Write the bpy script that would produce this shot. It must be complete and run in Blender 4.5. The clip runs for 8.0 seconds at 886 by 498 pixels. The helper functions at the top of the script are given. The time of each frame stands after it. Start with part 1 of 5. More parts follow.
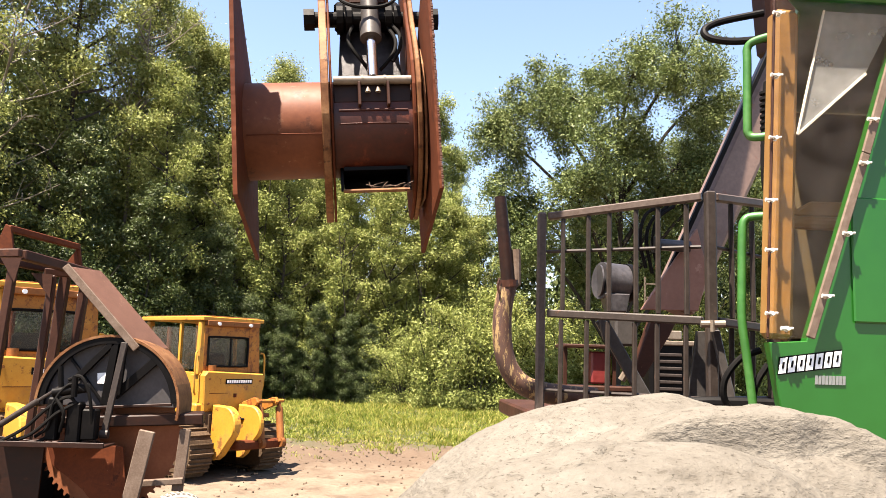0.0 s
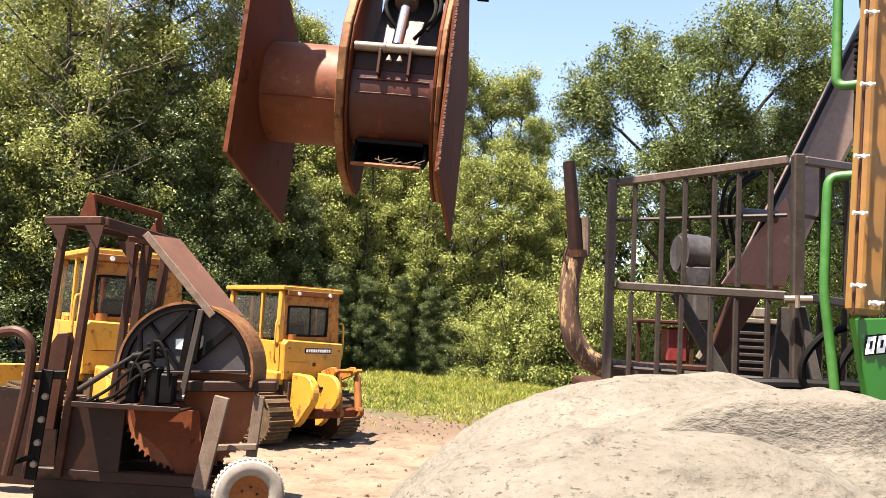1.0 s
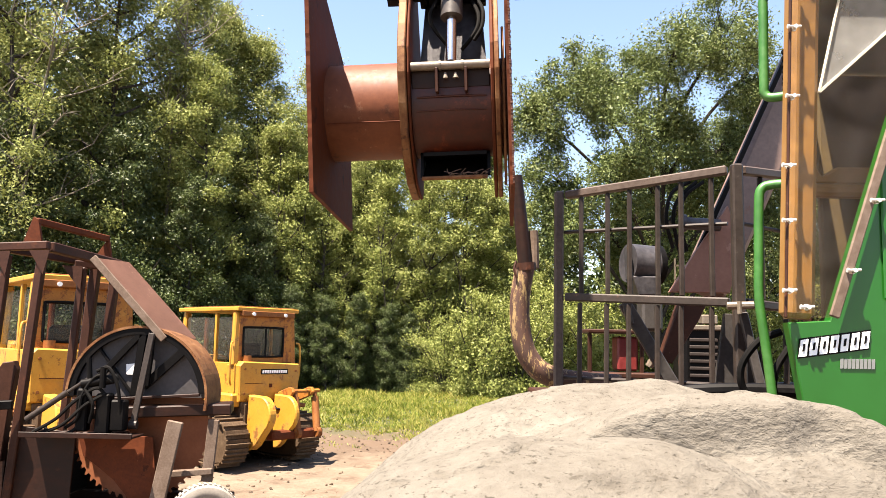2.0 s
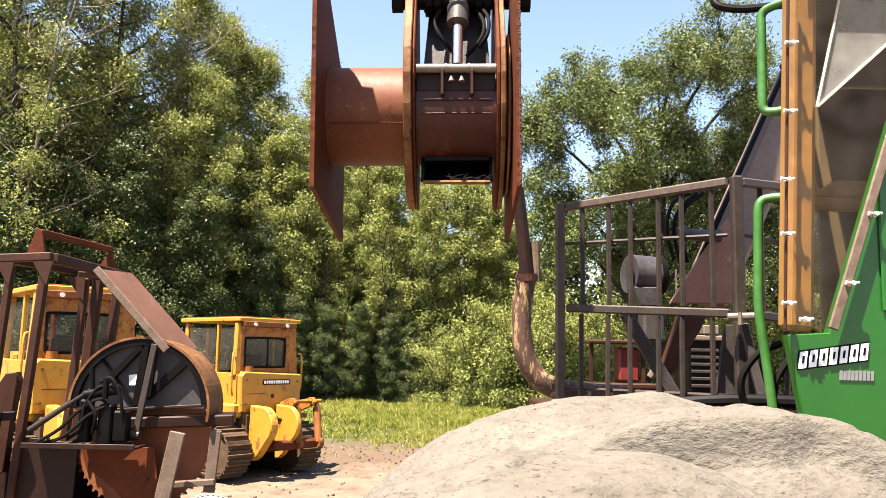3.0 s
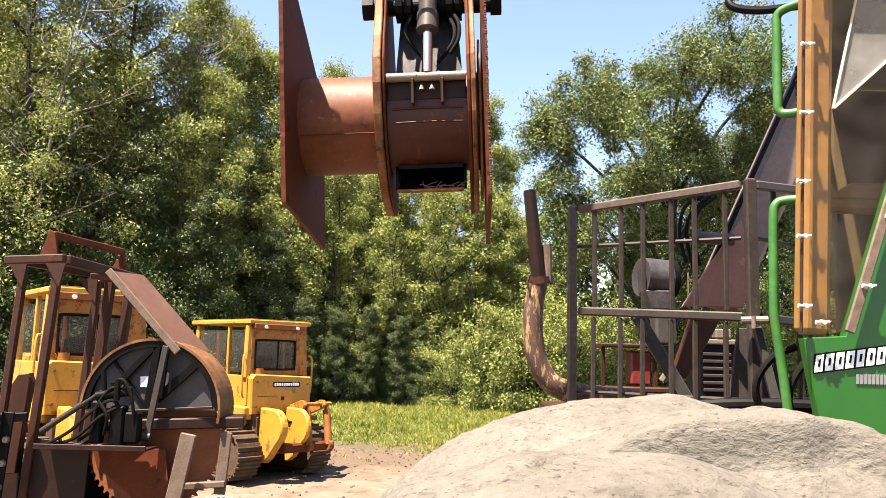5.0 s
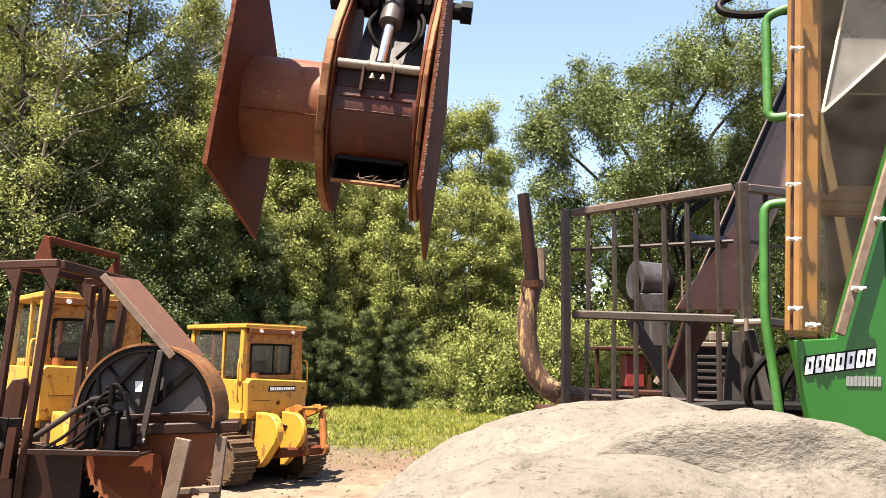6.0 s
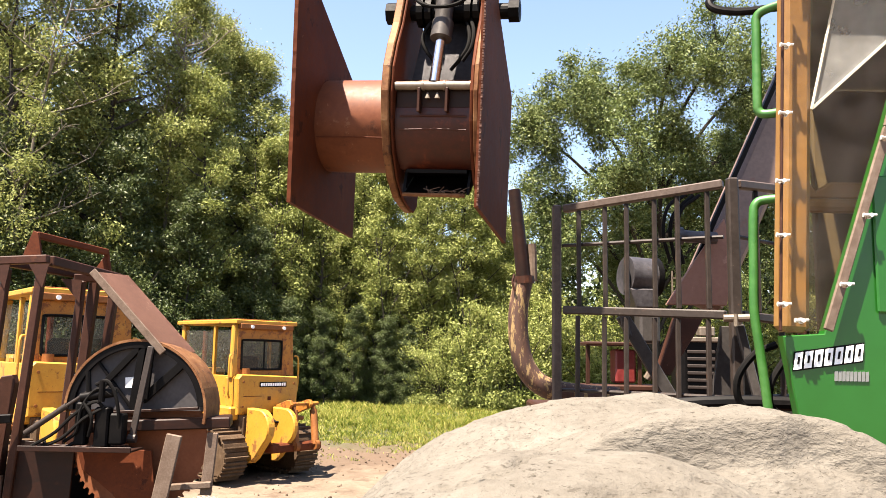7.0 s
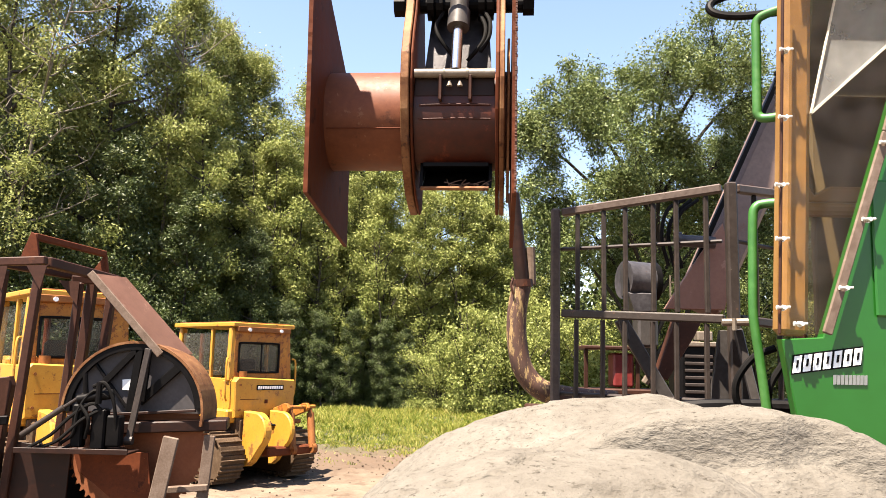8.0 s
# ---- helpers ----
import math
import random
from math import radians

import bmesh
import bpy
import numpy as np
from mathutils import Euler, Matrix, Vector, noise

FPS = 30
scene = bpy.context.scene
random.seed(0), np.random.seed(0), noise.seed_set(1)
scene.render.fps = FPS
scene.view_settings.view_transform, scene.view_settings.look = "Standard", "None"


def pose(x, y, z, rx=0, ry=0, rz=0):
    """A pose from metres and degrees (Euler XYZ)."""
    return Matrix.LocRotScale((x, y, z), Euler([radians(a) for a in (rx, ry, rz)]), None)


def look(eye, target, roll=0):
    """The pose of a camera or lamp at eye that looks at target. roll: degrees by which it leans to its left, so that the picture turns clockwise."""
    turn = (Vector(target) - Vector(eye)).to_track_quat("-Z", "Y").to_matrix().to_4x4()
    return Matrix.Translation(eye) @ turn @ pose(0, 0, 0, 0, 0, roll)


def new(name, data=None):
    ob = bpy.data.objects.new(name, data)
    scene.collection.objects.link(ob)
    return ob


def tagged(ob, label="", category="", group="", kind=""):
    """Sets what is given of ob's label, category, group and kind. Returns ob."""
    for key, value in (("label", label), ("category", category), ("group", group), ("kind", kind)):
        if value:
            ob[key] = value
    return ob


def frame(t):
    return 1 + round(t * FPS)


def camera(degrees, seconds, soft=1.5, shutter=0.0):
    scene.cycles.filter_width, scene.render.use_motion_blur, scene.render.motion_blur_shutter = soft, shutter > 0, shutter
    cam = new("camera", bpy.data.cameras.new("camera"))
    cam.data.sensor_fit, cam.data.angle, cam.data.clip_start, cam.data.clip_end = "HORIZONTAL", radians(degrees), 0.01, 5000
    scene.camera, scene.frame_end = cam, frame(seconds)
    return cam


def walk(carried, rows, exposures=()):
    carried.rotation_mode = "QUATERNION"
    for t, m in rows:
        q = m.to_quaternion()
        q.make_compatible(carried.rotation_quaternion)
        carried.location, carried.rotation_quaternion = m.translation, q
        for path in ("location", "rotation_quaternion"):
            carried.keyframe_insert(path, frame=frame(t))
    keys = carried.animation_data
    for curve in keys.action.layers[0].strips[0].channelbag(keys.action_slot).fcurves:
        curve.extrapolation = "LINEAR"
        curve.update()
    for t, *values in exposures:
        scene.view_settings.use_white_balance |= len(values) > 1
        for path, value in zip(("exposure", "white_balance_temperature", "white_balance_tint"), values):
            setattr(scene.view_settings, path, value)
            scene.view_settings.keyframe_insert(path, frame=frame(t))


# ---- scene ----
cam = camera(57.3, 8.0, soft=0.75)
walk(cam, [
    (0.0, pose(-0.220, -0.184, 2.296, 97.52, -1.73, -3.62)),
    (0.5, pose(-0.083, 0.006, 2.287, 96.38, -3.01, 1.27)),
    (1.0, pose(-0.040, 0.063, 2.287, 95.47, -2.97, 2.49)),
    (1.5, pose(-0.006, 0.056, 2.293, 96.13, -2.14, 1.13)),
    (2.0, pose(0.012, 0.043, 2.288, 96.67, -1.18, -0.32)),
    (3.5, pose(0.000, 0.000, 2.300, 97.50, -1.09, -0.14)),
    (4.0, pose(-0.005, 0.009, 2.296, 97.52, -1.28, 0.16)),
    (4.5, pose(-0.009, 0.018, 2.291, 97.48, -1.36, 0.44)),
    (6.0, pose(0.005, 0.003, 2.291, 97.83, -1.14, 0.16)),
    (6.5, pose(0.012, 0.004, 2.290, 97.65, -0.96, -0.34)),
    (7.0, pose(0.006, 0.001, 2.295, 97.50, -1.02, -0.45)),
    (7.5, pose(0.000, 0.002, 2.286, 97.79, -1.18, -0.43)),
    (8.0, pose(-0.004, -0.003, 2.285, 97.81, -1.30, -0.67)),
], exposures=[(0.0, 2.50, 6850, 16), (8.0, 2.50, 6850, 16)])

# ---- light ----
SUN = Vector((-0.255, -0.25, 0.934)).normalized()
world = bpy.data.worlds.new("sky")
world.use_nodes = True
scene.world = world
_n = world.node_tree.nodes
_sky = _n.new("ShaderNodeTexSky")
_sky.sky_type, _sky.sun_disc = "NISHITA", False
_sky.sun_elevation, _sky.sun_rotation = math.asin(SUN.z), math.atan2(SUN.x, SUN.y)
_sky.altitude, _sky.air_density, _sky.dust_density, _sky.ozone_density = 200, 1.0, 0.9, 0.6
world.node_tree.links.new(_sky.outputs[0], _n["Background"].inputs[0])
_n["Background"].inputs[1].default_value = 0.062
sun = new("sun", bpy.data.lights.new("sun", "SUN"))
sun.data.energy, sun.data.angle, sun.data.color = 5.0, radians(0.55), (1.0, 0.925, 0.79)
sun.matrix_world = look(SUN * 50, (0, 0, 0))


# ---- materials ----
def material(name, stops, scale=4.0, fine=40.0, rough=0.7, metal=0.0, bump=0.3, dist=0.01, spread=0.5, island=0.0,
             rough_var=0.15, stretch=(1, 1, 1), coords="Object", detail=6, specks=()):
    """Noise at two scales through a ramp of colours, with matching roughness and relief."""
    m = bpy.data.materials.new(name)
    m.use_nodes = True
    nt = m.node_tree
    bs = nt.nodes["Principled BSDF"]
    tc = nt.nodes.new("ShaderNodeTexCoord")
    mp = nt.nodes.new("ShaderNodeMapping")
    mp.inputs["Scale"].default_value = stretch
    nt.links.new(tc.outputs[coords], mp.inputs[0])
    a, b = nt.nodes.new("ShaderNodeTexNoise"), nt.nodes.new("ShaderNodeTexNoise")
    for node, s in ((a, scale), (b, fine)):
        node.inputs["Scale"].default_value, node.inputs["Detail"].default_value = s, detail
        node.inputs["Roughness"].default_value = 0.62
        nt.links.new(mp.outputs[0], node.inputs["Vector"])
    mix = nt.nodes.new("ShaderNodeMix")
    mix.inputs[0].default_value = 0.4
    nt.links.new(a.outputs[0], mix.inputs[2])
    nt.links.new(b.outputs[0], mix.inputs[3])
    value = mix.outputs[0]
    if island:
        geo = nt.nodes.new("ShaderNodeNewGeometry")
        add = nt.nodes.new("ShaderNodeMath")
        add.operation = "MULTIPLY_ADD"
        add.inputs[1].default_value = island
        nt.links.new(geo.outputs["Random Per Island"], add.inputs[0])
        nt.links.new(value, add.inputs[2])
        sub = nt.nodes.new("ShaderNodeMath")
        sub.operation = "SUBTRACT"
        sub.inputs[1].default_value = island / 2
        nt.links.new(add.outputs[0], sub.inputs[0])
        value = sub.outputs[0]
    ramp = nt.nodes.new("ShaderNodeValToRGB")
    el = ramp.color_ramp.elements
    lo, hi = 0.5 - spread / 2, 0.5 + spread / 2
    while len(el) < len(stops):
        el.new(0.5)
    for i, c in enumerate(stops):
        el[i].position, el[i].color = lo + (hi - lo) * i / (len(stops) - 1), (*c, 1)
    nt.links.new(value, ramp.inputs[0])
    colour = ramp.outputs[0]
    for size, edge, share, tint in specks:
        sn = nt.nodes.new("ShaderNodeTexNoise")
        sn.inputs["Scale"].default_value, sn.inputs["Detail"].default_value, sn.inputs["Roughness"].default_value = size, 7, 0.7
        nt.links.new(mp.outputs[0], sn.inputs["Vector"])
        sr = nt.nodes.new("ShaderNodeMapRange")
        sr.inputs[1].default_value, sr.inputs[2].default_value, sr.inputs[4].default_value = edge, edge + 0.05, share
        nt.links.new(sn.outputs[0], sr.inputs[0])
        sm = nt.nodes.new("ShaderNodeMix")
        sm.data_type = "RGBA"
        sm.inputs[7].default_value = (*tint, 1)
        nt.links.new(sr.outputs[0], sm.inputs[0])
        nt.links.new(colour, sm.inputs[6])
        colour = sm.outputs[2]
    nt.links.new(colour, bs.inputs["Base Color"])
    rg = nt.nodes.new("ShaderNodeMapRange")
    rg.inputs[3].default_value, rg.inputs[4].default_value = max(rough - rough_var, 0.03), min(rough + rough_var, 1)
    nt.links.new(b.outputs[0], rg.inputs[0])
    nt.links.new(rg.outputs[0], bs.inputs["Roughness"])
    bs.inputs["Metallic"].default_value = metal
    if bump:
        bp = nt.nodes.new("ShaderNodeBump")
        bp.inputs["Strength"].default_value, bp.inputs["Distance"].default_value = bump, dist
        nt.links.new(mix.outputs[0], bp.inputs["Height"])
        nt.links.new(bp.outputs[0], bs.inputs["Normal"])
    return m


def leafy(name, stops, glow=0.42, island=0.9, rough=0.55):
    m = material(name, stops, scale=0.35, fine=3.0, rough=rough, bump=0, spread=0.75, island=island)
    nt = m.node_tree
    bs, out = nt.nodes["Principled BSDF"], nt.nodes["Material Output"]
    tr = nt.nodes.new("ShaderNodeBsdfTranslucent")
    mx = nt.nodes.new("ShaderNodeMixShader")
    mx.inputs[0].default_value = glow
    ramp = [n for n in nt.nodes if n.type == "VALTORGB"][0]
    nt.links.new(ramp.outputs[0], tr.inputs[0])
    nt.links.new(bs.outputs[0], mx.inputs[1])
    nt.links.new(tr.outputs[0], mx.inputs[2])
    nt.links.new(mx.outputs[0], out.inputs[0])
    return m


def glassy(name, colour, rough, clear, tint=(1, 1, 1)):
    m = bpy.data.materials.new(name)
    m.use_nodes = True
    nt = m.node_tree
    bs, out = nt.nodes["Principled BSDF"], nt.nodes["Material Output"]
    bs.inputs["Base Color"].default_value, bs.inputs["Roughness"].default_value = (*colour, 1), rough
    tr, mx = nt.nodes.new("ShaderNodeBsdfTransparent"), nt.nodes.new("ShaderNodeMixShader")
    tr.inputs[0].default_value = (*tint, 1)
    dirt = nt.nodes.new("ShaderNodeTexNoise")
    dirt.inputs["Scale"].default_value, dirt.inputs["Detail"].default_value = 9, 8
    tc = nt.nodes.new("ShaderNodeTexCoord")
    nt.links.new(tc.outputs["Object"], dirt.inputs["Vector"])
    rg = nt.nodes.new("ShaderNodeMapRange")
    rg.inputs[1].default_value, rg.inputs[2].default_value = 0.35, 0.75
    rg.inputs[3].default_value, rg.inputs[4].default_value = clear, clear - 0.22
    nt.links.new(dirt.outputs[0], rg.inputs[0])
    nt.links.new(rg.outputs[0], mx.inputs[0])
    nt.links.new(bs.outputs[0], mx.inputs[1])
    nt.links.new(tr.outputs[0], mx.inputs[2])
    nt.links.new(mx.outputs[0], out.inputs[0])
    return m


RUST = material("rust", [(0.0235, 0.006, 0.0026), (0.059, 0.015, 0.0057), (0.0956, 0.0252, 0.0088), (0.1386, 0.0466, 0.0175)], 2.2, 30, 0.7, 0.0, 0.3, 0.006, 0.6, specks=((5, 0.60, 0.7, (0.0208, 0.0072, 0.0041)), (26, 0.66, 0.6, (0.2079, 0.0958, 0.0465))))
RUST_EDGE = material("rust_edge", [(0.0416, 0.016, 0.008), (0.1058, 0.042, 0.0159), (0.1814, 0.0869, 0.0364), (0.2495, 0.1521, 0.0794)], 6, 45, 0.65, 0.15, 0.5, 0.006, 0.5, specks=((9, 0.58, 0.8, (0.0378, 0.016, 0.0092)),))
CUT = material("torch_cut_steel", [(0.0378, 0.012, 0.0063), (0.0756, 0.0265, 0.0139), (0.1197, 0.0567, 0.0315)], 12, 60, 0.7, 0.1, 0.5, 0.004, 0.5)
RUST_TUBE = material("rust_tube", [(0.0423, 0.0111, 0.0049), (0.0917, 0.026, 0.0097), (0.1341, 0.0419, 0.0163), (0.1905, 0.0772, 0.0368)], 2.5, 26, 0.55, 0.0, 0.25, 0.005, 0.65, specks=((4, 0.55, 0.6, (0.0389, 0.0123, 0.0059)), (9, 0.62, 0.5, (0.1835, 0.0864, 0.0461)), (20, 0.66, 0.6, (0.2399, 0.1358, 0.0813))))
# dark rust, deepened further for the shade on the slasher's lower plates
RUST_DARK = material("rust_dark", [(0.003, 0.0013, 0.0008), (0.0077, 0.0026, 0.0014), (0.018, 0.0052, 0.0021), (0.0386, 0.0124, 0.0048)], 3, 28, 0.55, 0.0, 0.35, 0.006, 0.55, stretch=(0.5, 1, 1), specks=((14, 0.64, 0.6, (0.0685, 0.0244, 0.0095)),))
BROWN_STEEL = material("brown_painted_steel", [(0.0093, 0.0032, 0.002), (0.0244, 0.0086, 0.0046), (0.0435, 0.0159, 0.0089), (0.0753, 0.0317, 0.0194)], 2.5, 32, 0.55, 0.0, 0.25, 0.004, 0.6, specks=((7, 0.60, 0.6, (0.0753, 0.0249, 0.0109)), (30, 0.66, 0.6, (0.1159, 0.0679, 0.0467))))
SHEET = material("sun_bleached_brown_sheet", [(0.1181, 0.0592, 0.0424), (0.2009, 0.1051, 0.0763), (0.2599, 0.145, 0.1058)], 2.5, 32, 0.6, 0.1, 0.2, 0.004, 0.6, specks=((8, 0.62, 0.6, (0.3071, 0.1932, 0.1482)),))
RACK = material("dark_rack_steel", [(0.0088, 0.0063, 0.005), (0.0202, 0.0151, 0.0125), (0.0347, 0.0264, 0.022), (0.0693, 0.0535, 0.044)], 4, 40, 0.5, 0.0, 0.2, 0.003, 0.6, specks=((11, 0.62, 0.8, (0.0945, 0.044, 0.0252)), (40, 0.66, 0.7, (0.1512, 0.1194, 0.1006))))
# paler than the rack steel, for the left post and the top rails
RACK_FRAME = material("pale_rack_frame", [(0.022, 0.0151, 0.0116), (0.0489, 0.0348, 0.0283), (0.0827, 0.062, 0.0507), (0.1496, 0.1172, 0.0979)], 3, 34, 0.5, 0.0, 0.2, 0.003, 0.6, specks=((11, 0.60, 0.8, (0.0394, 0.0227, 0.016)),))
# red rust, its colour darkened for the shade under the crane arm end
SHELL = material("shaded_red_rust", [(0.0088, 0.0022, 0.0011), (0.0262, 0.0051, 0.0025), (0.0469, 0.0086, 0.0033), (0.0938, 0.0197, 0.0073)], 3.5, 28, 0.48, 0.0, 0.3, 0.005, 0.6, specks=((7, 0.60, 0.7, (0.1, 0.0215, 0.0079)), (30, 0.66, 0.6, (0.0075, 0.0029, 0.0016))))
BOOM_PAINT = material("worn_brown_boom_paint", [(0.0473, 0.0287, 0.0221), (0.0878, 0.0552, 0.0431), (0.135, 0.0885, 0.0714), (0.2025, 0.138, 0.105)], 1.8, 26, 0.5, 0.0, 0.2, 0.004, 0.6, specks=((6, 0.60, 0.7, (0.1215, 0.046, 0.0231)),))
GREY_STEEL = material("grey_painted_steel", [(0.0189, 0.0164, 0.0151), (0.0378, 0.0334, 0.0309), (0.0599, 0.0536, 0.0491), (0.1008, 0.0819, 0.0693)], 3, 40, 0.45, 0.2, 0.2, 0.003, 0.6, specks=((10, 0.62, 0.7, (0.0756, 0.0378, 0.0221)),))
GREASY = material("greasy_dark_steel", [(0.0139, 0.0126, 0.0139), (0.0347, 0.0321, 0.034), (0.0662, 0.0617, 0.0643), (0.1134, 0.1008, 0.0914)], 4, 30, 0.4, 0.3, 0.25, 0.004, 0.6, specks=((9, 0.62, 0.5, (0.063, 0.0315, 0.0189)),))
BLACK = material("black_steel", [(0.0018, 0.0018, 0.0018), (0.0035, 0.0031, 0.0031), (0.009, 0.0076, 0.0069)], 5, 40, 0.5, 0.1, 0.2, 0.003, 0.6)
RUBBER = material("rubber", [(0.0024, 0.0024, 0.0024), (0.0052, 0.0048, 0.0045), (0.0122, 0.0107, 0.0094)], 8, 60, 0.75, 0, 0.2, 0.003)
DUSTY_RUBBER = material("dusty_rubber", [(0.121, 0.1058, 0.0907), (0.2041, 0.1852, 0.1588), (0.2722, 0.2495, 0.2192)], 7, 50, 0.9, 0, 0.4, 0.004)
ZINC = material("zinc_plated_bolt", [(0.42, 0.40, 0.37), (0.58, 0.56, 0.52), (0.68, 0.66, 0.62)], 20, 80, 0.4, 0.3, 0.1, 0.001)
CHROME = material("chrome_rod", [(0.62, 0.62, 0.62), (0.75, 0.75, 0.74), (0.82, 0.82, 0.8)], 8, 60, 0.16, 1.0, 0.02, 0.001, rough_var=0.06)
WORN_STEEL = material("worn_steel_bar", [(0.0693, 0.0473, 0.0315), (0.1512, 0.1197, 0.0882), (0.2268, 0.1953, 0.1575)], 9, 50, 0.45, 0.3, 0.25, 0.003, 0.6)
YELLOW = material("weathered_yellow_paint", [(0.1557, 0.053, 0.0111), (0.366, 0.1722, 0.018), (0.4439, 0.2285, 0.0292), (0.5062, 0.3046, 0.0901)], 1.6, 26, 0.5, 0.0, 0.15, 0.003, 0.75, detail=8, specks=((5, 0.575, 0.8, (0.1167, 0.0364, 0.0124)), (26, 0.625, 0.8, (0.0779, 0.0278, 0.0124)), (2.2, 0.52, 0.25, (0.1868, 0.1092, 0.052))))
YELLOW_WORN = material("rust_stained_yellow_paint", [(0.1103, 0.0354, 0.0101), (0.2499, 0.0902, 0.0164), (0.3381, 0.1417, 0.0221), (0.4043, 0.2125, 0.0504)], 3, 28, 0.55, 0.0, 0.25, 0.004, 0.6, specks=((7, 0.54, 0.85, (0.1176, 0.0354, 0.0126)), (24, 0.58, 0.8, (0.0662, 0.0258, 0.0113))))
YELLOW_RUST = material("rusty_orange_paint", [(0.056, 0.0175, 0.0077), (0.14, 0.049, 0.014), (0.21, 0.0805, 0.021), (0.266, 0.14, 0.042)], 3, 28, 0.6, 0.05, 0.3, 0.004, 0.55, specks=((12, 0.62, 0.8, (0.049, 0.021, 0.014)),))
MUDDY = material("muddy_track_steel", [(0.0315, 0.0189, 0.0113), (0.0756, 0.0491, 0.0302), (0.1386, 0.0977, 0.063)], 4, 30, 0.85, 0.05, 0.5, 0.008)
GREEN = material("green_paint", [(0.0042, 0.0595, 0.0042), (0.0056, 0.0805, 0.0056), (0.0084, 0.098, 0.0084)], 1.3, 14, 0.36, 0.0, 0.06, 0.002, 0.7, specks=((38, 0.70, 0.5, (0.07, 0.112, 0.056)),))
GREEN_RAIL = material("green_rail_paint", [(0.014, 0.0735, 0.0098), (0.021, 0.105, 0.0126), (0.049, 0.147, 0.0315)], 6, 40, 0.45, 0, 0.1, 0.002)
AMBER = material("amber_cab_paint", [(0.1452, 0.0706, 0.018), (0.2046, 0.1044, 0.027), (0.264, 0.1548, 0.0585)], 2.5, 30, 0.5, 0, 0.08, 0.003, 0.7)
INTERIOR = material("dark_cab_lining", [(0.063, 0.0454, 0.0239), (0.1071, 0.0806, 0.0441), (0.1512, 0.1166, 0.0693)], 3, 20, 0.8, 0, 0.1)
PALE_GREY = material("grey_decal", [(0.112, 0.119, 0.112), (0.154, 0.161, 0.154), (0.189, 0.196, 0.182)], 12, 60, 0.5, 0, 0.0)
WHITE = material("white_decal", [(0.62, 0.62, 0.6), (0.76, 0.76, 0.74), (0.8, 0.8, 0.78)], 12, 60, 0.5, 0, 0.0)
RED = material("red_paint", [(0.064, 0.007, 0.0056), (0.12, 0.0098, 0.0084), (0.168, 0.021, 0.0175)], 4, 30, 0.5, 0, 0.1)
DISC = material("dusty_dark_guard", [(0.0182, 0.0161, 0.0163), (0.0374, 0.0338, 0.0341), (0.0596, 0.0543, 0.0542), (0.0964, 0.0876, 0.0813)], 2.2, 24, 0.6, 0.1, 0.2, 0.004, 0.65)
SAW = material("saw_blade_steel", [(0.1087, 0.0331, 0.0139), (0.1956, 0.0662, 0.0284), (0.2536, 0.1058, 0.0504)], 3, 30, 0.6, 0.2, 0.15, 0.003, 0.6)
BLEACHED = material("bleached_bar", [(0.0573, 0.0369, 0.0246), (0.1147, 0.0819, 0.0615), (0.1802, 0.1392, 0.1106)], 5, 40, 0.75, 0.1, 0.3, 0.004)
STAKE_PAINT = material("peeling_stake_paint", [(0.0136, 0.0063, 0.0038), (0.0341, 0.0139, 0.0082), (0.0643, 0.0263, 0.0139), (0.1663, 0.097, 0.0378)], 9, 40, 0.7, 0.0, 0.4, 0.004, 0.45, stretch=(1, 1, 0.25), specks=((24, 0.53, 0.9, (0.257, 0.1697, 0.0693)), (34, 0.60, 0.8, (0.0091, 0.0055, 0.0038))))
STONE = material("weathered_granite", [(0.0503, 0.0429, 0.0333), (0.0979, 0.0878, 0.0726), (0.127, 0.1157, 0.0973), (0.1588, 0.1467, 0.126)], 7, 60, 0.9, 0, 0.85, 0.033, 0.5, detail=12, stretch=(0.7, 0.7, 1.3), specks=((48, 0.60, 0.55, (0.0397, 0.033, 0.0252)), (130, 0.585, 0.75, (0.0265, 0.0222, 0.0166)), (3, 0.56, 0.22, (0.0688, 0.0594, 0.0464))))
BARK = material("bark", [(0.0189, 0.0164, 0.0132), (0.0473, 0.041, 0.034), (0.0945, 0.0851, 0.0725)], 2, 18, 0.9, 0, 0.5, 0.02, stretch=(1, 1, 0.3))
BARK_DARK = material("young_bark", [(0.0113, 0.0095, 0.0076), (0.0265, 0.0227, 0.0183), (0.0536, 0.0466, 0.0378)], 2, 18, 0.9, 0, 0.5, 0.01, stretch=(1, 1, 0.3))
LEAF_A = leafy("poplar_leaf", [(0.0846, 0.1047, 0.0244), (0.1561, 0.1818, 0.048), (0.2196, 0.2401, 0.0733), (0.2872, 0.2915, 0.1133)], 0.28, 0.6, 0.6)
LEAF_B = leafy("ash_leaf", [(0.0405, 0.0628, 0.0174), (0.0824, 0.1132, 0.0316), (0.1251, 0.1569, 0.0489), (0.1766, 0.2028, 0.0791)], 0.25, 0.6, 0.55)
LEAF_C = leafy("shrub_leaf", [(0.0922, 0.1183, 0.0261), (0.1604, 0.1892, 0.0457), (0.2246, 0.2486, 0.0716), (0.2888, 0.2974, 0.1098)], 0.28, 0.6, 0.6)
# dark tree leaf; its colour also carries the shade low in and behind the wood
LEAF_D = leafy("dark_leaf_and_shade", [(0.0189, 0.0312, 0.0089), (0.0397, 0.0588, 0.0153), (0.0651, 0.0865, 0.0243), (0.1048, 0.1244, 0.0422)], 0.2, 0.6, 0.5)
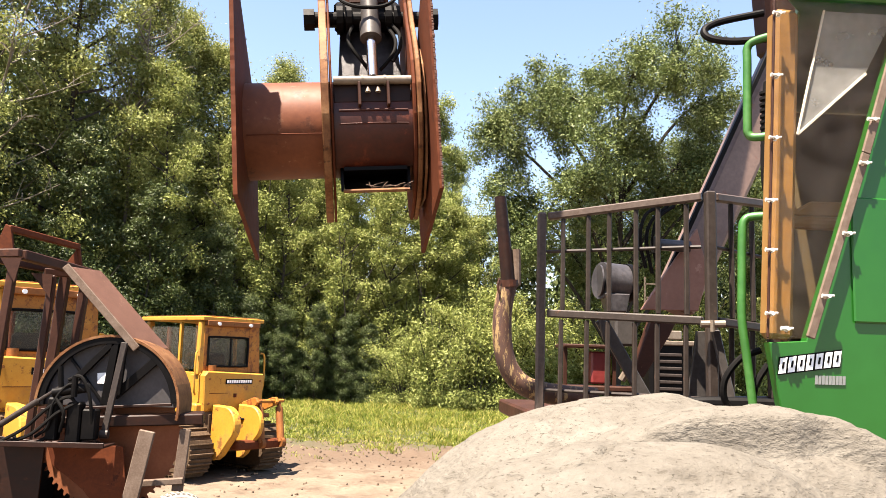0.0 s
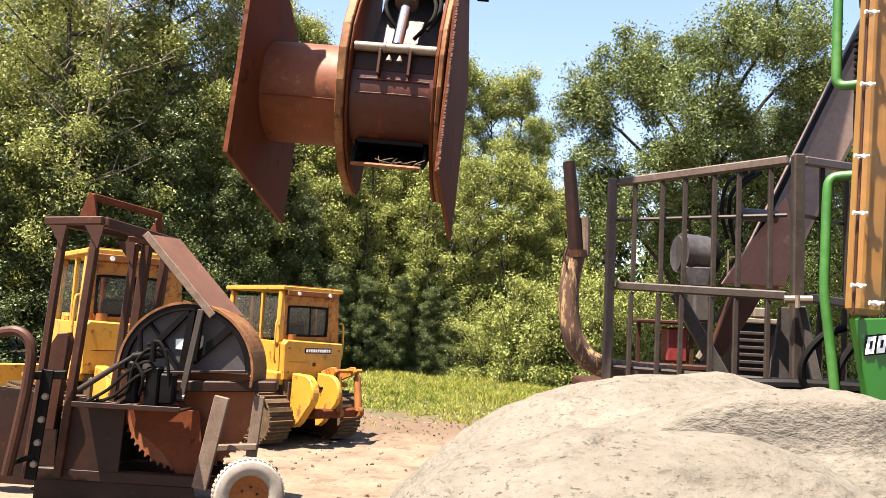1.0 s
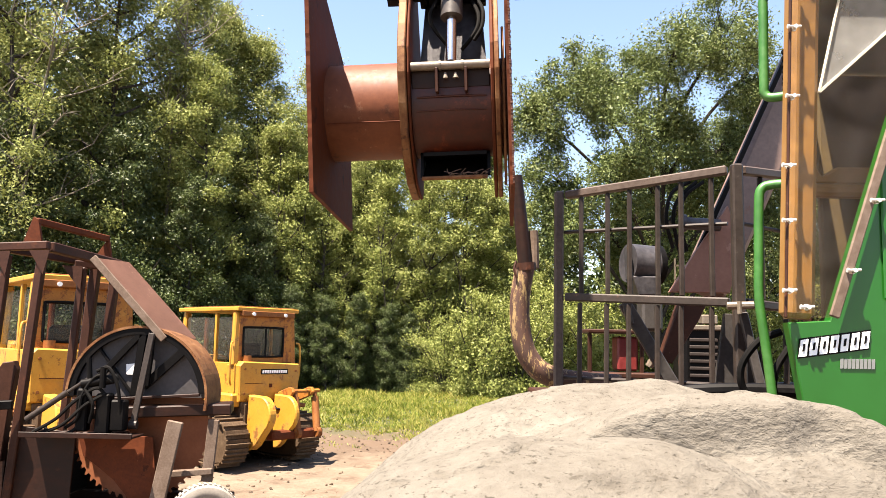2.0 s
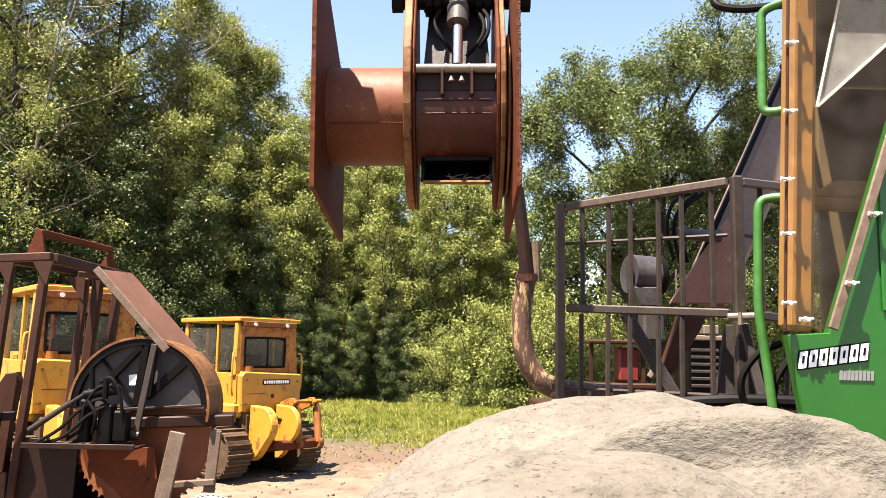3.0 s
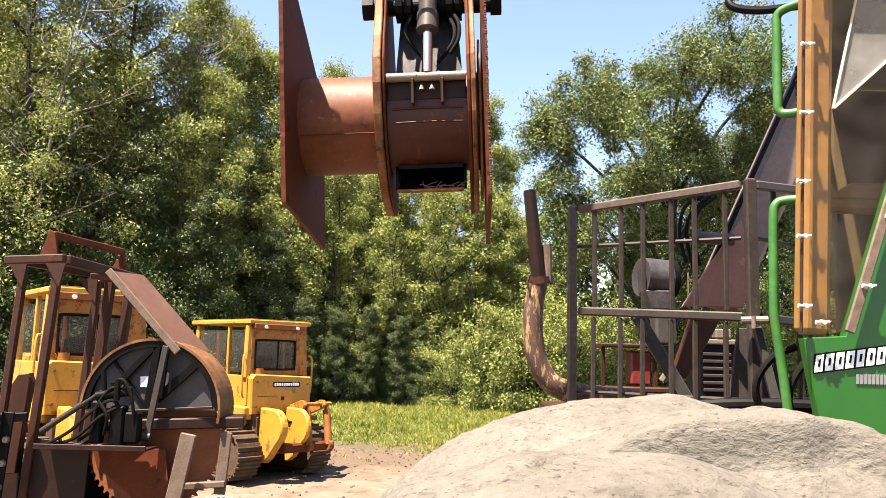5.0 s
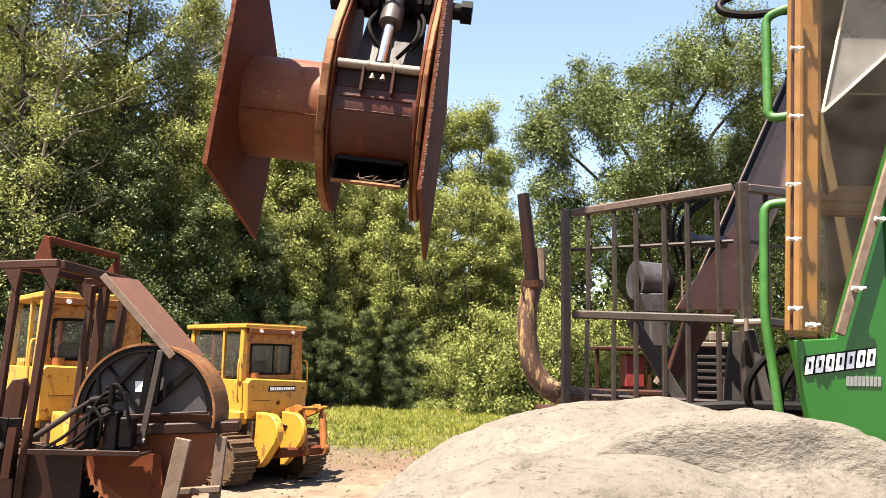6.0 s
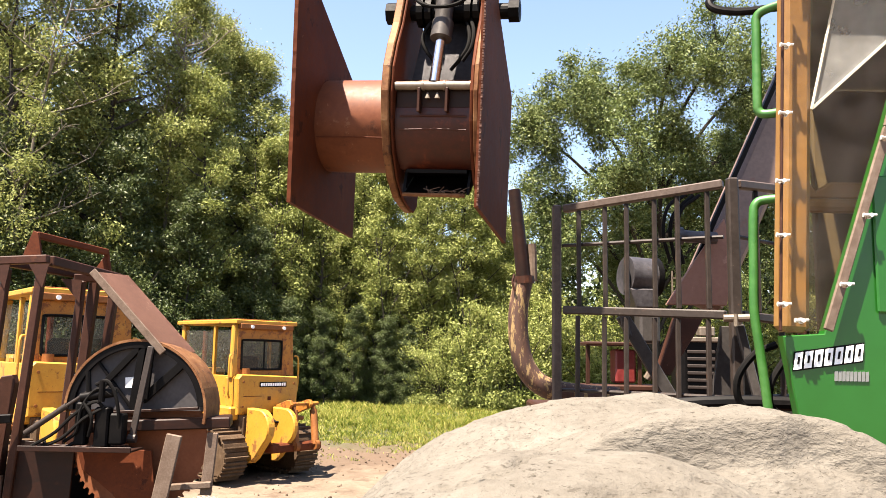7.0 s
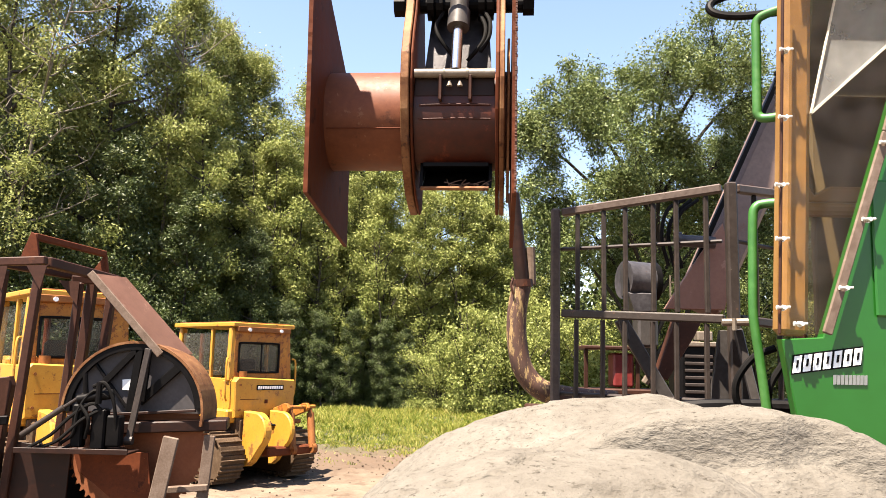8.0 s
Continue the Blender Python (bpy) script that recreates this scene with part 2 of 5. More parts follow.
DEAD = material("weathered_dead_wood", [(0.0567, 0.0491, 0.0391), (0.126, 0.1102, 0.0882), (0.189, 0.1701, 0.1386)], 2, 18, 0.9, 0, 0.5, 0.01)
GRASS = leafy("grass_blade", [(0.0666, 0.097, 0.011), (0.1401, 0.1733, 0.022), (0.2172, 0.2322, 0.0413), (0.3221, 0.2911, 0.0881)])
CLEAR = glassy("scratched_polycarbonate", (0.06, 0.045, 0.03), 0.10, 0.93, (1.0, 0.96, 0.88))
PANE = glassy("dusty_cab_glass", (0.05, 0.046, 0.038), 0.08, 0.78)
HAZY = glassy("pale_reflection_sheet", (0.30, 0.325, 0.37), 0.25, 0.5)


# weathered and dusty surfaces shine less than clean paint
for weathered, shine in ((RUST, 0.12), (RUST_EDGE, 0.2), (RUST_TUBE, 0.22), (RUST_DARK, 0.2), (BROWN_STEEL, 0.2), (SHEET, 0.2), (RACK, 0.25), (DISC, 0.2), (BLACK, 0.08), (GREASY, 0.35),
                         (YELLOW, 0.3), (YELLOW_RUST, 0.2), (MUDDY, 0.1), (STONE, 0.1), (BARK, 0.1), (DEAD, 0.1), (BLEACHED, 0.15), (SAW, 0.25), (INTERIOR, 0.2),
                         (LEAF_A, 0.2), (LEAF_B, 0.25), (LEAF_C, 0.2), (LEAF_D, 0.3), (YELLOW_WORN, 0.25), (SHELL, 0.3), (BARK_DARK, 0.1), (RACK_FRAME, 0.25), (GRASS, 0.2), (RUBBER, 0.08), (DUSTY_RUBBER, 0.1), (GREY_STEEL, 0.25)):
    weathered.node_tree.nodes["Principled BSDF"].inputs["Specular IOR Level"].default_value = shine


# ---- tools ----
def mesh_of(name, bm, mat):
    me = bpy.data.meshes.new(name)
    bmesh.ops.recalc_face_normals(bm, faces=bm.faces)
    bm.to_mesh(me)
    bm.free()
    me.materials.append(mat)
    return me


def thing(name, base, label, category, group="", kind=""):
    ob = new(name)
    ob.location = base
    ob.empty_display_size = 0.2
    return tagged(ob, label, category, group, kind)


def origin(ob):
    """Where ob's own space begins, by its chain of parents (all unturned while building)."""
    v = Vector(ob.location)
    while ob.parent:
        ob = ob.parent
        v += ob.location
    return v


def part(name, bm, mat, parent, label="", smooth=False):
    """One mesh under a thing or part; bm is in the space in which the thing is built."""
    lo = Vector([min(v.co[i] for v in bm.verts) for i in range(3)])
    hi = Vector([max(v.co[i] for v in bm.verts) for i in range(3)])
    mid = (lo + hi) / 2
    bmesh.ops.translate(bm, verts=bm.verts, vec=-mid)
    me = mesh_of(name, bm, mat)
    if smooth:
        me.shade_smooth()
        me.set_sharp_from_angle(angle=radians(35))
    ob = new(name, me)
    ob.parent = parent
    ob.location = mid - origin(parent)
    return tagged(ob, label)


def box(bm, lo, hi, bevel=0.008, turn=None):
    lo, hi = Vector(lo), Vector(hi)
    m = Matrix.Translation((lo + hi) / 2) @ (turn or Matrix.Identity(4)) @ Matrix.Diagonal((*(hi - lo), 1))
    got = bmesh.ops.create_cube(bm, size=1, matrix=m)
    if bevel:
        edges = list({e for v in got["verts"] for e in v.link_edges})
        bmesh.ops.bevel(bm, geom=edges, offset=bevel, segments=1, affect="EDGES", profile=0.5)
    return bm


def beam(bm, p, q, w, h, bevel=0.006, up=(0, 0, 1)):
    """A square bar from p to q; w across, h along 'up'."""
    p, q = Vector(p), Vector(q)
    d = q - p
    z = d.normalized()
    u = Vector(up)
    if abs(z.dot(u)) > 0.95:
        u = Vector((0, 1, 0))
    x = u.cross(z).normalized()
    y = z.cross(x)
    turn = Matrix((x, y, z)).transposed().to_4x4()
    m = Matrix.Translation((p + q) / 2) @ turn @ Matrix.Diagonal((w, h, d.length, 1))
    got = bmesh.ops.create_cube(bm, size=1, matrix=m)
    if bevel:
        edges = list({e for v in got["verts"] for e in v.link_edges})
        bmesh.ops.bevel(bm, geom=edges, offset=min(bevel, w / 3, h / 3), segments=1, affect="EDGES", profile=0.5)
    return bm


def rod(bm, p, q, r, r2=None, n=16):
    p, q = Vector(p), Vector(q)
    d = q - p
    m = Matrix.Translation((p + q) / 2) @ d.to_track_quat("Z", "Y").to_matrix().to_4x4()
    bmesh.ops.create_cone(bm, cap_ends=True, segments=n, radius1=r, radius2=r if r2 is None else r2, depth=d.length, matrix=m)
    return bm


def curve_points(pts, per=6):
    """A smooth way through pts (Catmull-Rom)."""
    p = [Vector(a) for a in pts]
    p = [2 * p[0] - p[1]] + p + [2 * p[-1] - p[-2]]
    out = []
    for i in range(1, len(p) - 2):
        for k in range(per):
            t = k / per
            a, b, c, d = p[i - 1:i + 3]
            out.append(0.5 * (2 * b + (c - a) * t + (2 * a - 5 * b + 4 * c - d) * t * t + (3 * b - a - 3 * c + d) * t ** 3))
    return out + [p[-2]]


def tube(bm, pts, r, n=10, smooth=6, r2=None):
    """A round bar along pts, tapering from r to r2."""
    way = curve_points(pts, smooth) if smooth > 1 else [Vector(p) for p in pts]
    rings, side = [], None
    for i, p in enumerate(way):
        d = (way[min(i + 1, len(way) - 1)] - way[max(i - 1, 0)]).normalized()
        if side is None:
            side = d.orthogonal().normalized()
        side = (side - d * side.dot(d)).normalized()
        other = d.cross(side)
        rad = r if r2 is None else r + (r2 - r) * i / (len(way) - 1)
        rings.append([bm.verts.new(p + rad * (math.cos(a) * side + math.sin(a) * other))
                      for a in (math.tau * k / n for k in range(n))])
    for a, b in zip(rings, rings[1:]):
        for k in range(n):
            bm.faces.new((a[k], a[(k + 1) % n], b[(k + 1) % n], b[k]))
    bm.faces.new(rings[0][::-1])
    bm.faces.new(rings[-1])
    return bm


def plate(bm, outline, axis, at, thick, bevel=0.004):
    """A flat sheet: outline in the two other axes, set at a place on 'axis' (its middle)."""
    order = {"x": (1, 2, 0), "y": (0, 2, 1), "z": (0, 1, 2)}[axis]
    verts = []
    for u, v in outline:
        c = [0, 0, 0]
        c[order[0]], c[order[1]], c[order[2]] = u, v, at - thick / 2
        verts.append(bm.verts.new(c))
    f = bm.faces.new(verts)
    got = bmesh.ops.extrude_face_region(bm, geom=[f])
    new_verts = [g for g in got["geom"] if isinstance(g, bmesh.types.BMVert)]
    off = Vector((0, 0, 0))
    off[order[2]] = thick
    bmesh.ops.translate(bm, verts=new_verts, vec=off)
    if bevel:
        rim = [e for e in bm.edges if e.is_valid and all(abs(v.co[order[2]] - at) < thick for v in e.verts)
               and abs(e.verts[0].co[order[2]] - e.verts[1].co[order[2]]) < 1e-6]
        bmesh.ops.bevel(bm, geom=rim, offset=bevel, segments=1, affect="EDGES", profile=0.5)
    return bm


def arc(cx, cy, r, a0, a1, n):
    return [(cx + r * math.cos(radians(a0 + (a1 - a0) * i / n)), cy + r * math.sin(radians(a0 + (a1 - a0) * i / n))) for i in range(n + 1)]


def B():
    return bmesh.new()


def jiggle(bm, amount, scale, seed):
    for v in bm.verts:
        v.co += Vector(noise.noise_vector(v.co * scale + Vector((seed, 0, 0)))) * amount


# ---- ground ----
def height(x, y):
    t = min(max((y - 15.5) / 15, 0), 1)
    far = 0.55 * t * t * (3 - 2 * t) + (0.02 * (y - 32) if 32 < y < 60 else 0.56 if y >= 60 else 0)
    near = max(0.0, 1 - math.hypot(x, y - 14) / 60)
    p = Vector((x, y, 0))
    rough = 0.05 * noise.noise(p * 0.5) + 0.03 * noise.noise(p * 1.7) + 0.018 * noise.noise(p * 5)
    churn = math.exp(-((y - 18.3) / 1.9) ** 2) * (0.16 * abs(noise.noise(p * 1.6)) + 0.09 * noise.noise(p * 4.5) + 0.04 * noise.noise(p * 9))
    return far + near * (rough + churn)


def steps(lo, hi, fine_lo, fine_hi, d):
    out = list(np.arange(fine_lo, fine_hi + d / 2, d))
    v, s = out[-1], d
    while v < hi:
        s *= 1.5
        v = min(v + s, hi)
        out.append(v)
    v, s = out[0], d
    while v > lo:
        s *= 1.5
        v = max(v - s, lo)
        out.insert(0, v)
    return out


def ground():
    xs, ys = steps(-1500, 1500, -9, 8, 0.11), steps(-1500, 1500, 4, 33, 0.11)
    verts = [(x, y, height(x, y)) for y in ys for x in xs]
    w = len(xs)
    faces = [(j * w + i, j * w + i + 1, (j + 1) * w + i + 1, (j + 1) * w + i) for j in range(len(ys) - 1) for i in range(w - 1)]
    me = bpy.data.meshes.new("ground")
    me.from_pydata(verts, [], faces)
    me.shade_smooth()
    m = material("dry_dirt", [(0.0455, 0.028, 0.0164), (0.0911, 0.0635, 0.041), (0.132, 0.0995, 0.0682), (0.1638, 0.1291, 0.0937)], 1.3, 11, 0.95, 0, 0.9, 0.05, 0.5, detail=12, specks=((1.4, 0.55, 0.6, (0.0546, 0.033, 0.0175)), (8, 0.60, 0.6, (0.0455, 0.0276, 0.0156))))
    nt = m.node_tree
    bs = nt.nodes["Principled BSDF"]
    dirt = bs.inputs["Base Color"].links[0].from_socket
    soil = nt.nodes.new("ShaderNodeRGB")
    soil.outputs[0].default_value = (0.036, 0.040, 0.012, 1)
    tc = nt.nodes.new("ShaderNodeTexCoord")
    sp = nt.nodes.new("ShaderNodeSeparateXYZ")
    nt.links.new(tc.outputs["Object"], sp.inputs[0])
    ns = nt.nodes.new("ShaderNodeTexNoise")
    ns.inputs["Scale"].default_value, ns.inputs["Detail"].default_value = 0.7, 6
    nt.links.new(tc.outputs["Object"], ns.inputs["Vector"])
    ma = nt.nodes.new("ShaderNodeMath")
    ma.operation, ma.inputs[1].default_value = "MULTIPLY_ADD", 5.0
    nt.links.new(ns.outputs[0], ma.inputs[0])
    nt.links.new(sp.outputs[1], ma.inputs[2])
    rg = nt.nodes.new("ShaderNodeMapRange")
    rg.inputs[1].default_value, rg.inputs[2].default_value = 22.0, 23.6
    nt.links.new(ma.outputs[0], rg.inputs[0])
    turned = nt.nodes.new("ShaderNodeMapRange")
    turned.inputs[1].default_value, turned.inputs[2].default_value, turned.inputs[4].default_value = 17.6, 20.0, 0.88
    nt.links.new(ma.outputs[0], turned.inputs[0])
    dm = nt.nodes.new("ShaderNodeMix")
    dm.data_type = "RGBA"
    dm.inputs[7].default_value = (0.066, 0.041, 0.024, 1)
    nt.links.new(turned.outputs[0], dm.inputs[0])
    nt.links.new(dirt, dm.inputs[6])
    dirt = dm.outputs[2]
    mx = nt.nodes.new("ShaderNodeMix")
    mx.data_type = "RGBA"
    nt.links.new(rg.outputs[0], mx.inputs[0])
    nt.links.new(dirt, mx.inputs[6])
    nt.links.new(soil.outputs[0], mx.inputs[7])
    nt.links.new(mx.outputs[2], bs.inputs["Base Color"])
    me.materials.append(m)
    tagged(new("ground", me), "dry sandy yard ground turning to grass before the trees", "ground", kind="structure")


ground()


def blades(name, n, mat, area, tall, label, seed):
    """Grass: bent two-piece blades in tufts."""
    rng = np.random.default_rng(seed)
    verts, faces = [], []
    x0, x1, y0, y1 = area
    for _ in range(n // 7):
        cx, cy = rng.uniform(x0, x1), rng.uniform(y0, y1)
        edge = 19.6 + 3.0 * noise.noise(Vector((cx * 0.5, 3.1, 0))) + 1.6 * noise.noise(Vector((cx * 1.7, cy, 2)))
        if cy < edge and rng.random() > 0.04:
            continue
        lush = 0.35 + 1.9 * abs(noise.noise(Vector((cx * 0.45, cy * 0.45, 7)))) + (0.5 if rng.random() < 0.08 else 0)
        for _ in range(7):
            x, y = cx + rng.normal(0, 0.10), cy + rng.normal(0, 0.10)
            h, a = tall * lush * rng.uniform(0.5, 1.2), rng.uniform(0, 6.283)
            z = height(x, y) - 0.02
            wx, wy = 0.011 * math.cos(a), 0.011 * math.sin(a)
            lx, ly = rng.normal(0, 0.6) * h, rng.normal(0, 0.6) * h
            k = len(verts)
            verts += [(x - wx, y - wy, z), (x + wx, y + wy, z), (x + lx * 0.4 + wx, y + ly * 0.4 + wy, z + h * 0.6),
                      (x + lx * 0.4 - wx, y + ly * 0.4 - wy, z + h * 0.6), (x + lx, y + ly, z + h)]
            faces += [(k, k + 1, k + 2, k + 3), (k + 3, k + 2, k + 4)]
    me = bpy.data.meshes.new(name)
    me.from_pydata(verts, [], faces)
    me.materials.append(mat)
    tagged(new(name, me), label, "grass", kind="stuff")


blades("grass", 125000, GRASS, (-9, 9, 17.5, 31), 0.17, "sunlit green and yellow meadow grass before the trees", 3)


def clods():
    """Broken lumps of soil on the churned strip."""
    rng = np.random.default_rng(8)
    bm = B()
    for _ in range(1300):
        x = rng.uniform(-6, 5)
        y = rng.normal(18.2, 1.2) if rng.random() < 0.75 else rng.uniform(9.5, 17)
        r = rng.uniform(0.008, 0.04)
        m = pose(x, y, height(x, y) + r * 0.2, rng.uniform(0, 360), rng.uniform(0, 360), 0) @ Matrix.Diagonal((r, r * rng.uniform(0.6, 1), r * rng.uniform(0.5, 0.8), 1))
        bmesh.ops.create_icosphere(bm, subdivisions=1, radius=1, matrix=m)
    jiggle(bm, 0.02, 14, 5)
    me = mesh_of("dirt_clods", bm, material("clod_soil", [(0.05, 0.033, 0.02), (0.095, 0.066, 0.042), (0.155, 0.115, 0.08)], 2, 20, 0.95, 0, 0.5, 0.01, island=0.4))
    tagged(new("dirt_clods", me), "lumps of dry brown soil on the churned ground", "soil", kind="stuff")


clods()


# ---- trees ----
def leaves(name, clumps, per, size, seed, mat, flat=0.8):
    """Leaves round clump centres (x, y, z, radius): three-cornered blades."""
    rng = np.random.default_rng(seed)
    c = np.repeat(np.array(clumps), per, axis=0)
    n = len(c)
    d = rng.normal(size=(n, 3))
    d *= 0.50
    p = c[:, :3] + d * c[:, 3:4] * np.array([1, 1, 0.85])
    up = rng.normal(size=(n, 3)) * flat + np.array([0, 0, 0.35]) + d * 0.6
    up /= np.linalg.norm(up, axis=1)[:, None]
    a = np.cross(up, rng.normal(size=(n, 3)))
    a /= np.linalg.norm(a, axis=1)[:, None]
    b = np.cross(up, a)
    s = (size * rng.uniform(0.6, 1.35, n))[:, None]
    v = np.stack([p - a * s, p + a * s + b * s * 0.55, p + a * s * 0.75 - b * s * 0.5 - up * s * 0.25], 1).reshape(-1, 3)
    me = bpy.data.meshes.new(name)
    me.vertices.add(3 * n)
    me.vertices.foreach_set("co", v.ravel())
    me.loops.add(3 * n)
    me.loops.foreach_set("vertex_index", np.arange(3 * n, dtype=np.int32))
    me.polygons.add(n)
    me.polygons.foreach_set("loop_start", np.arange(0, 3 * n, 3, dtype=np.int32))
    me.update(calc_edges=True)
    me.materials.append(mat)
    return me


def tree_model(tall, wide, low, seed, kind):
    """A trunk with limbs, and clumps of leaves at the limbs' outer ends. Returns the two meshes."""
    rng = random.Random(seed)
    bm = B()
    lean = Vector((rng.uniform(-0.5, 0.5), rng.uniform(-0.5, 0.5), 0))
    trunk = [Vector((0, 0, -0.3)) + lean * (k / 6) ** 2 + Vector((rng.uniform(-0.12, 0.12), rng.uniform(-0.12, 0.12), tall * 0.92 * k / 6)) * (1 if k else 0) for k in range(7)]
    tube(bm, trunk, (0.012 if kind == "broad" else 0.0075) * tall, 7, 2, 0.02)
    clumps = []

    def on_trunk(z):
        k = min(max(z / (tall * 0.92) * 6, 0), 5.99)
        i = int(k)
        return trunk[i].lerp(trunk[i + 1], k - i)

    if kind == "broad":
        # heavy limbs, each ending in a lobe of twigs: (sideways, height, lobe's radius)
        for x, z, r in ((1.4, 11.3, 1.4), (2.8, 10.9, 1.1), (3.4, 9.7, 1.15), (-0.1, 11.0, 1.35), (-1.5, 10.9, 1.15), (-2.9, 10.2, 1.15), (-3.9, 9.5, 0.95), (-1.2, 8.8, 1.35),
                        (0.4, 9.0, 0.9), (2.1, 8.7, 1.1), (-3.4, 7.6, 1.0), (-1.9, 7.1, 1.0), (-0.2, 6.9, 1.1), (1.7, 7.2, 1.1), (3.2, 7.9, 1.1), (-2.9, 5.8, 1.0), (-0.8, 5.2, 0.9), (1.4, 5.4, 1.0), (3.0, 6.0, 1.0)):
            z *= tall / 12.6
            heart = Vector((x, rng.uniform(-1.0, 1.0) * (2.6 - 0.35 * abs(x)), z))
            start = on_trunk(max(2.0, z - 1.3 - 0.7 * abs(x)))
            mid = start.lerp(heart, 0.55) + Vector((0, 0, 0.12 * abs(x)))
            tube(bm, [start, mid, heart], 0.075, 6, 3, 0.03)
            for k in range(25):
                d = Vector((rng.gauss(0, 1), rng.gauss(0, 1), rng.gauss(0, 1))).normalized() * r * rng.uniform(0.4, 1.15)
                q = heart + Vector((d.x, d.y, d.z * 1.1 - 0.15))
                tube(bm, [heart.lerp(mid, rng.uniform(0, 0.4)), heart.lerp(q, 0.6) + Vector((0, 0, -0.05)), q], 0.018, 4, 2, 0.006)
                clumps.append((*q, rng.uniform(0.30, 0.62)))
        return mesh_of("trunk", bm, BARK_DARK), clumps
    count = {"poplar": 64, "slim": 42}[kind]
    for i in range(count):
        f = (i + rng.random()) / count
        z = low + (tall - low) * f
        reach = wide * (1 - f ** 1.8) ** 0.8 * (0.55 + 0.45 * min(1, f * 4)) * rng.uniform(0.45, 1.2) + 0.15
        a = i * 2.399 + rng.uniform(-0.5, 0.5)
        start = on_trunk(z - reach * 0.45)
        end = on_trunk(z) + Vector((math.cos(a) * reach, math.sin(a) * reach, rng.uniform(-0.1, 0.9)))
        mid = start.lerp(end, 0.5) + Vector((0, 0, -0.1 * reach))
        tube(bm, [start, mid, end], 0.03 + 0.014 * reach, 4, 2, 0.01)
        for k in range(3):
            q = mid.lerp(end, -0.1 + 1.15 * (k + rng.random() * 0.6) / 3)
            r = (0.09 + 0.13 * rng.random()) * wide + 0.14
            clumps.append((q.x + rng.uniform(-.4, .4), q.y + rng.uniform(-.4, .4), q.z + rng.uniform(-.3, .3), r))
    return mesh_of("trunk", bm, BARK), clumps


TREES = {}
for key, tall, wide, low, seed, kind, per, size, mat in (
        ("poplar_a", 17.5, 2.7, 3.2, 1, "poplar", 330, 0.054, LEAF_A), ("poplar_b", 16.0, 2.4, 2.9, 2, "poplar", 330, 0.054, LEAF_A),
        ("slim_a", 13.0, 1.6, 2.9, 3, "slim", 270, 0.050, LEAF_C), ("slim_b", 11.5, 1.7, 2.4, 4, "slim", 270, 0.054, LEAF_C),
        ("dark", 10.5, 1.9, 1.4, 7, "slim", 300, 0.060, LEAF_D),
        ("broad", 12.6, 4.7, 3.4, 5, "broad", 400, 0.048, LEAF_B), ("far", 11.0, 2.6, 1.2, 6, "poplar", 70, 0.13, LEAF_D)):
    trunk_mesh, clumps = tree_model(tall, wide, low, seed, kind)
    TREES[key] = (trunk_mesh, leaves("crown", clumps, per, size, seed, mat), tall)


def plant(key, x, y, tall, turn, label, group):
    trunk_mesh, crown_mesh, own = TREES[key]
    ob = thing("tree", (x, y, height(x, y) - 0.05), label, "tree", group)
    for n, me in (("trunk", trunk_mesh), ("crown", crown_mesh)):
        o = new(n, me)
        o.parent = ob
    s = tall / own
    ob.scale = (s * (1 + 0.12 * math.sin(turn)), s * (1 + 0.12 * math.cos(turn * 1.7)), s)
    ob.rotation_euler = (0, 0, turn)


POPLAR = "tall green poplar with pale trunk at the wood's edge"
SLIM = "slender young poplar in the wood's edge"
FAR = "leafy green tree deeper in the wood"
for i, (key, x, y, tall) in enumerate((
        ("poplar_a", -19.5, 25.5, 20), ("poplar_b", -16.6, 27, 19.5), ("poplar_a", -13.8, 25.2, 19), ("poplar_b", -11.2, 27.2, 18.5),
        ("poplar_a", -9.6, 29.0, 16.5), ("slim_a", -8.0, 27.2, 12.0), ("poplar_b", -7.2, 31.5, 14.8), ("poplar_a", -9.0, 31.5, 15.6), ("slim_b", -5.9, 29.5, 10.5),
        ("poplar_a", -5.2, 33.2, 14.6), ("slim_a", -4.3, 30.6, 11.0), ("poplar_b", -3.0, 33.5, 13.6), ("slim_b", -2.3, 30.4, 9.8),
        ("slim_a", -1.2, 32.6, 13.4), ("slim_a", 0.2, 33.2, 13.0), ("slim_b", -0.4, 30.2, 8.6), ("slim_a", 1.3, 33.8, 13.2),
        ("slim_b", 1.9, 31.2, 8.2), ("slim_a", 2.2, 35.0, 11.4), ("slim_b", 3.6, 32.5, 8.0), ("slim_b", 0.9, 31.0, 9.0),
        ("poplar_b", -22.5, 27.0, 19), ("dark", -10.2, 25.4, 9.2), ("dark", -12.4, 24.6, 9.6), ("dark", -15.2, 23.4, 8.5), ("dark", -18.0, 23.0, 9.0), ("dark", -8.3, 26.3, 7.4), ("dark", -6.4, 28.0, 6.4),
        # low dark trees added to fill in the shade of the understorey
        ("dark", -5.0, 28.4, 3.9), ("dark", -3.9, 28.7, 3.5), ("dark", -2.9, 29.0, 3.6), ("dark", -1.9, 29.2, 3.3), ("dark", -1.0, 29.2, 3.0))):
    plant(key, x, y, tall, i * 1.3, POPLAR if key.startswith("poplar") else SLIM, "poplars at the wood's edge")
plant("broad", 6.65, 24.5, 12.0, 0.0, "broad-crowned green ash tree in full leaf", "")
plant("broad", 10.8, 30.0, 10.5, 2.1, "broad green tree behind the loader rack", "")
